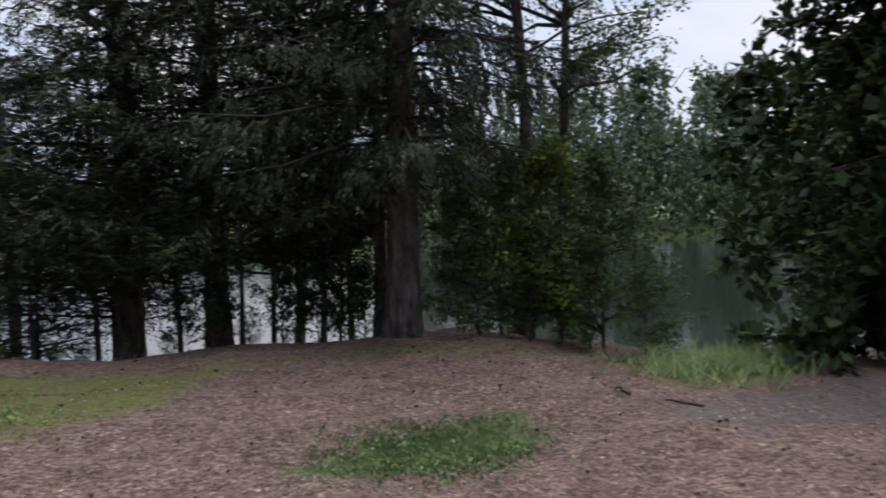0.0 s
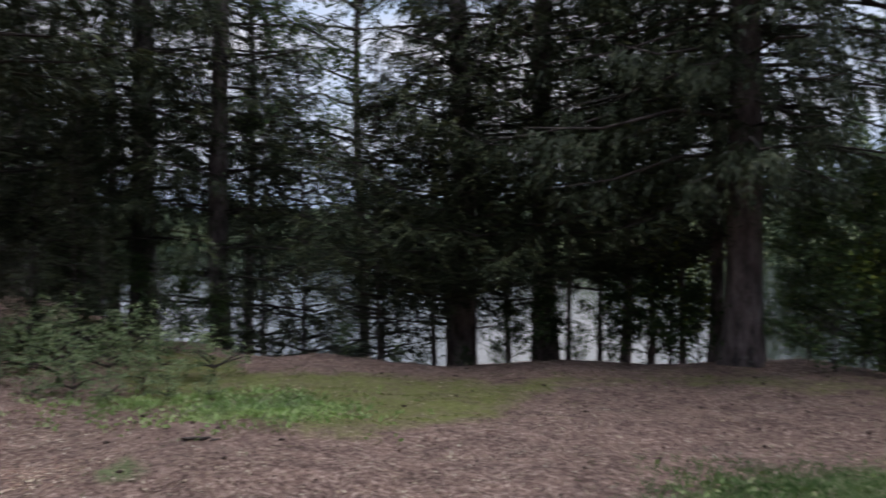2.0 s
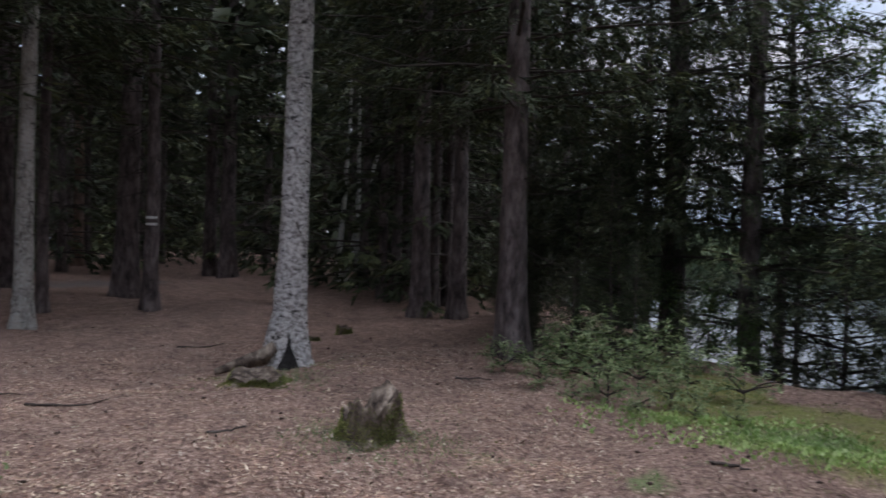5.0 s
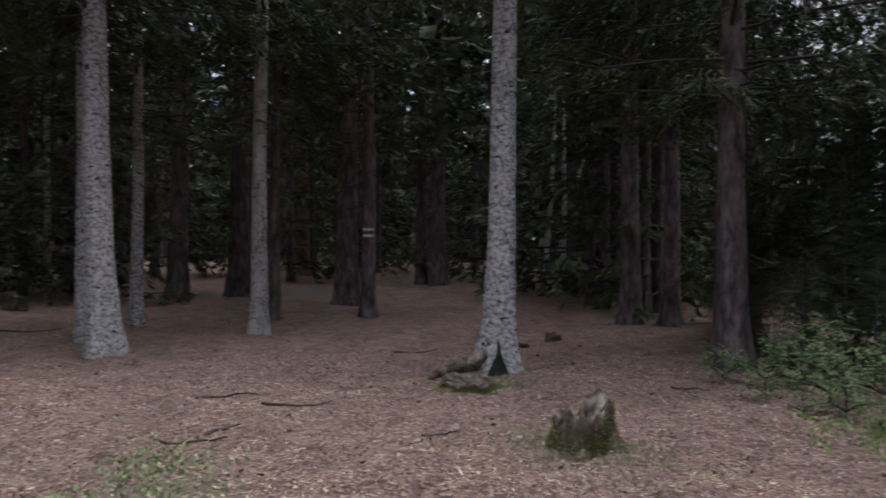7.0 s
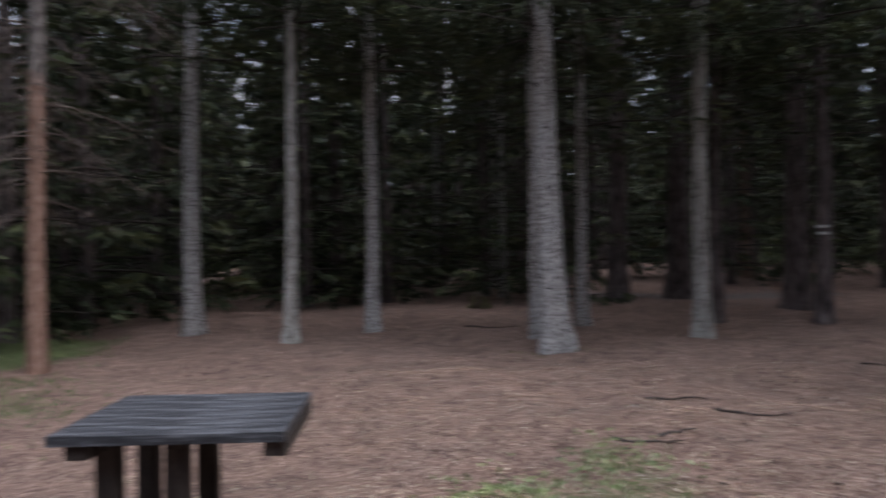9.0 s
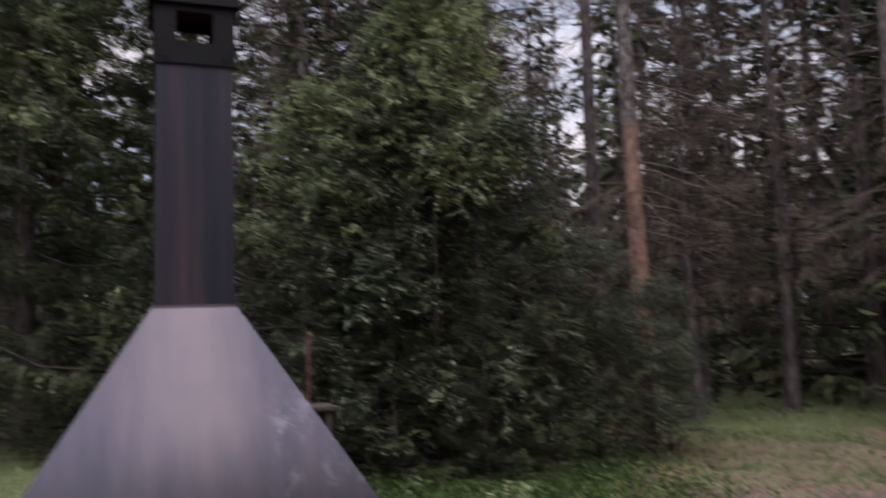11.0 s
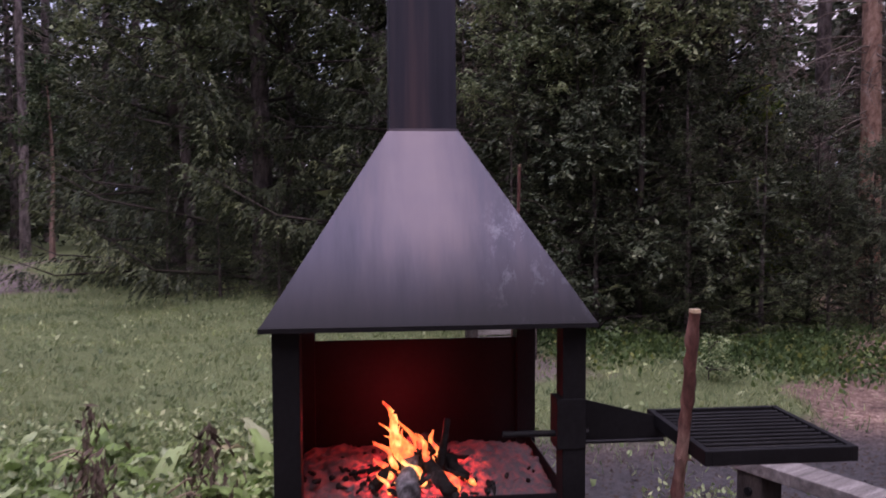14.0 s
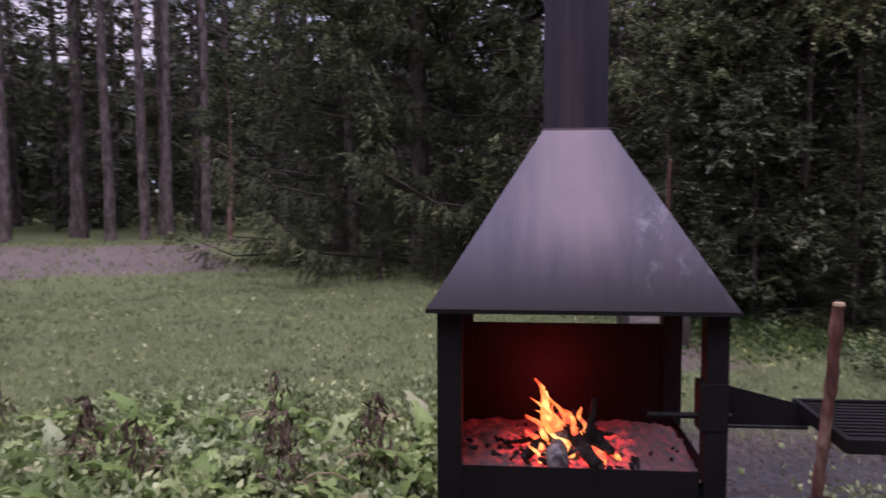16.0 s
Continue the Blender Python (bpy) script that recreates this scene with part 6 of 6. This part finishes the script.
tufts("herbs", "bright green low herbs on the mossy strip", "herbs", R7, *scatter(R7, 16000, 22, 62, 5, 10, lambda x, y: np.maximum(spot(x, y, -4.1, 5.95, 0.75, 0.5, 35), 0.7 * spot(x, y, -5.6, 6.1, 1.0, 0.5, 20)) ** 1.6), 2, 0.05, 0.034, 0.9, HERB_LIGHT, True, 0.045)
tufts("herbs", "scattered low green weeds on the needle floor", "herbs", R7, *scatter(R7, 9000, 80, 118, 4.0, 8.0, lambda x, y: 0.5 * np.maximum(spot(x, y, -6.4, -0.4, 0.8, 0.35), spot(x, y, -5.4, -1.0, 0.7, 0.35)) ** 2), 2, 0.055, 0.03, 0.9, HERB_PALE, True, 0.03)
tufts("herbs", "clover and plantain leaves in the meadow", "herbs", R7, *scatter(R7, 6000, 148, 236, 4, 12, lambda x, y: 0.5 * cover(x, y)[1]), 1, 0.06, 0.04, 1.2, HERB_PALE, True, 0.04)
tufts("herbs", "ground elder under the rowan bushes", "herbs", R7, *scatter(R7, 9000, 142, 172, 7.2, 9.8, lambda x, y: smooth((np.hypot(x, y) - 7.4) / 1.4) * smooth((-1.2 - x) / 1.0) * smooth((x + 5.6) / 1.2)), 2, 0.055, 0.038, 0.9, LEAF, True, 0.14)
tufts("herbs", "small clover leaves in the lush grass patch", "herbs", R7, *scatter(R7, 3500, -16, 20, 4.7, 6.8, lambda x, y: spot(x, y, 0.1, 5.2, 0.75, 0.42, 40) ** 2), 2, 0.04, 0.032, 1.0, HERB, True, 0.03)
tufts("leaf_litter", "fallen leaves and needle bundles on the forest floor", "litter", R7, *scatter(R7, 46000, -32, 130, 2.6, 12, lambda x, y: (0.95 - 0.6 * cover(x, y)[0]) * (0.25 + 0.75 * smooth(0.5 + 0.9 * np.sin(3.1 * x + 2 * np.sin(1.7 * y)) * np.sin(2.7 * y + 1.3 * np.sin(2.1 * x))))), 1, 0.042, 0.022, 0, LITTER, True, 0.012, True)
tufts("leaf_litter", "fallen leaves strewn under the trees", "litter", R7, *scatter(R7, 16000, -32, 148, 11, 22, lambda x, y: 0.8 + 0 * x), 1, 0.06, 0.035, 0, LITTER, True, 0.0, True)
tufts("needle_litter", "dry spruce needles and straws on the ground", "litter", R7, *scatter(R7, 44000, -32, 130, 2.6, 9, lambda x, y: 0.9 - 0.6 * cover(x, y)[0]), 1, 0.075, 0.006, 0, LITTER, False, 0.0, True)
tufts("needle_litter", "reddish dry spruce needles at the wood's edge", "litter", R7, *scatter(R7, 52000, 48, 112, 4.2, 13, lambda x, y: (0.9 - 0.6 * cover(x, y)[0]) * (0.4 + 0.6 * smooth(0.5 + 0.8 * np.sin(1.3 * x + 2 * np.sin(0.9 * y)) * np.sin(1.1 * y)))), 1, 0.060, 0.014, 0, LITTER_RED, True, 0.006, True)
tufts("herbs", "small weeds growing through the gravel by the bench", "herbs", R7, *scatter(R7, 5200, 148, 166, 3.4, 5.0, lambda x, y: 0.6 * spot(x, y, -1.75, -3.95, 0.22, 0.16) ** 3), 2, 0.034, 0.020, 0.9, HERB_PALE, True, 0.08)
tufts("gravel", "dark gravel by the fireplace", "gravel", R7, *scatter(R7, 9000, 130, 200, 2.5, 6, lambda x, y: cover(x, y)[3]), 1, 0.025, 0.02, 0, CONE, True, 0.0, True)


def cones():
    rng = np.random.default_rng(8)
    x, y = scatter(rng, 260, -30, 125, 3, 13, lambda x, y: 0.8 + 0 * x)
    pieces = []
    for cx, cy in zip(x, y):
        a, l = rng.uniform(0, 6.28), rng.uniform(0.02, 0.06)
        d = np.array([math.cos(a), math.sin(a), rng.normal(0, 0.1)])
        c = np.array([cx, cy, float(land(cx, cy)) + 0.016])
        pieces.append(tube(c + d * (np.linspace(-0.5, 0.5, 5) * l)[:, None], np.array([0.003, 0.010, 0.013, 0.009, 0.002]), 6))
    tagged(obj_from("spruce_cones", *join(pieces), CONE), "dark fallen spruce cones on the needles", "cones", kind="stuff")


cones()


def fallen_sticks():
    rng = np.random.default_rng(9)
    for x, y, a, l in ((-7.3, -0.1, 95, 0.65), (-7.6, 0.15, 120, 0.3), (-8.6, 0.9, 80, 0.7), (-8.6, 5.6, 60, 0.4), (-9.8, 0.2, 100, 0.8), (2.1, 6.3, 140, 0.28), (1.7, 6.7, 110, 0.22), (-6.9, 2.0, 80, 0.35), (-12.5, 3.2, 110, 0.8), (-16.5, -3.2, 80, 1.2), (-4.0, 4.9, 20, 0.3)):
        d = np.array([math.cos(radians(a)), math.sin(radians(a)), 0])
        s = np.linspace(-0.5, 0.5, 8)
        p = np.array([x, y, 0]) + d * (s * l)[:, None] + rng.normal(0, 0.028, (8, 3))
        p[:, 2] = land(p[:, 0], p[:, 1]) + 0.012 + 0.01 * rng.random(8)
        tagged(obj_from("fallen_stick", *tube(p, np.linspace(0.016, 0.005, 8), 6, 0.25, rng), TWIG), "dark fallen stick on the needle floor", "stick", "fallen sticks")


fallen_sticks()


# ---- dock plants before the meadow ----
def big_leaf(seed, l, w):
    """A broad wavy leaf blade with a folded midrib, arching over."""
    rng = np.random.default_rng(seed)
    n, m = 13, 7
    v = []
    for k in range(n):
        s = k / (n - 1)
        half = w * math.sin(math.pi * min(1, s * 0.92 + 0.06)) ** 0.75 * (1 - 0.35 * s) * (1 + 0.13 * math.sin(23 * s + seed))
        z, y = l * (0.95 * s - 0.42 * s**2.4), l * (0.18 * s + 0.42 * s**2)
        for c in np.linspace(-1, 1, m):
            v.append((c * half + rng.normal(0, 0.004), y + 0.01 * math.sin(7 * s + 3 * c), z + abs(c) * half * 0.45 + 0.016 * math.sin(19 * s + 2.5 * c * seed) * abs(c)))
    i, j = np.meshgrid(np.arange(n - 1), np.arange(m - 1), indexing="ij")
    q = np.stack([i * m + j, i * m + j + 1, (i + 1) * m + j + 1, (i + 1) * m + j], -1).reshape(-1, 4)
    ob = obj_from("leaf", np.array(v), q, DOCK, smooth=True)
    me = ob.data
    bpy.data.objects.remove(ob)
    return me


LEAVES = [big_leaf(k, l, w) for k, (l, w) in enumerate(((0.42, 0.062), (0.36, 0.070), (0.30, 0.055), (0.5, 0.068), (0.26, 0.060)), 1)]


def dock_plants():
    rng = np.random.default_rng(12)
    placed = []
    while len(placed) < 92:
        a, r = radians(rng.uniform(184, 219)), rng.uniform(2.9, 5.0)
        x, y = -r * math.sin(a), r * math.cos(a)
        if x < 0.40 or any((x - p) ** 2 + (y - q) ** 2 < 0.19**2 for p, q in placed):
            continue
        placed.append((x, y))
        e = thing("dock_plant", pose(x, y, float(land(x, y)), 0, 0, rng.uniform(0, 360)), "broad-leaved green dock plant at the meadow's edge", "plant", "dock plants")
        for k in range(int(rng.integers(6, 11))):
            o = new("leaf", LEAVES[int(rng.integers(0, 5))])
            o.parent = e
            o.matrix_basis = pose(0, 0, 0.0, rng.uniform(-25, 12), 0, k * 137.5 + rng.uniform(-20, 20)) @ Matrix.Scale(rng.uniform(0.5, 1.0), 4)
    x, y = scatter(rng, 5000, 180, 222, 2.9, 5.6, lambda x, y: (x > 0.42) * 0.8)
    tufts("herbs", "small-leaved weeds among the dock plants", "herbs", rng, x, y, 3, 0.05, 0.032, 0.9, HERB_PALE, True, 0.22)


dock_plants()


def withered_stalk(at, h, seed, bent):
    rng = np.random.default_rng(seed)
    e = thing("withered_stalk", pose(at[0], at[1], float(land(*at))), "withered brown dock stalk with dry seed heads", "plant", "withered stalks")
    out = []
    for _ in range(4):
        d = rng.normal(0, 0.12, 2)
        s = np.linspace(0, 1, 7)
        p = np.stack([d[0] * s * h + bent * s**3 * h * rng.uniform(0.2, 1), d[1] * s * h, h * s * rng.uniform(0.7, 1) - abs(bent) * h * 0.8 * s**4], 1)
        out.append(tube(p, np.linspace(0.008, 0.004, 7), 5))
    obj_from("stalk", *join(out), DRY_STALK, e)
    n = 110
    z = rng.uniform(0.15, 0.98, n)
    p = np.stack([rng.normal(0, 0.10, n) * (1.15 - z) + 0.04, rng.normal(0, 0.10, n) * (1.15 - z), z * h], 1)
    w = unit(rng.normal(0, 0.4, (n, 3)) + np.array([0, 0, -0.8]))
    obj_from("seed_head", *blades(p, w, np.cross(w, rng.normal(size=(n, 3))), 0.085, 0.022, True), DRY_DARK, e, "dark shrivelled leaves and seeds")["kind"] = "stuff"


for i, (x, y, h, b) in enumerate(((2.85, -3.85, 0.78, 0.0), (1.25, -4.1, 0.62, 0.5), (1.05, -3.6, 0.5, -0.6), (2.1, -3.7, 0.52, 0.7), (1.75, -3.5, 0.45, -0.3), (0.65, -3.9, 0.6, 0.8), (3.1, -4.4, 0.5, 0.4))):
    withered_stalk((x, y), h, 50 + i, b)
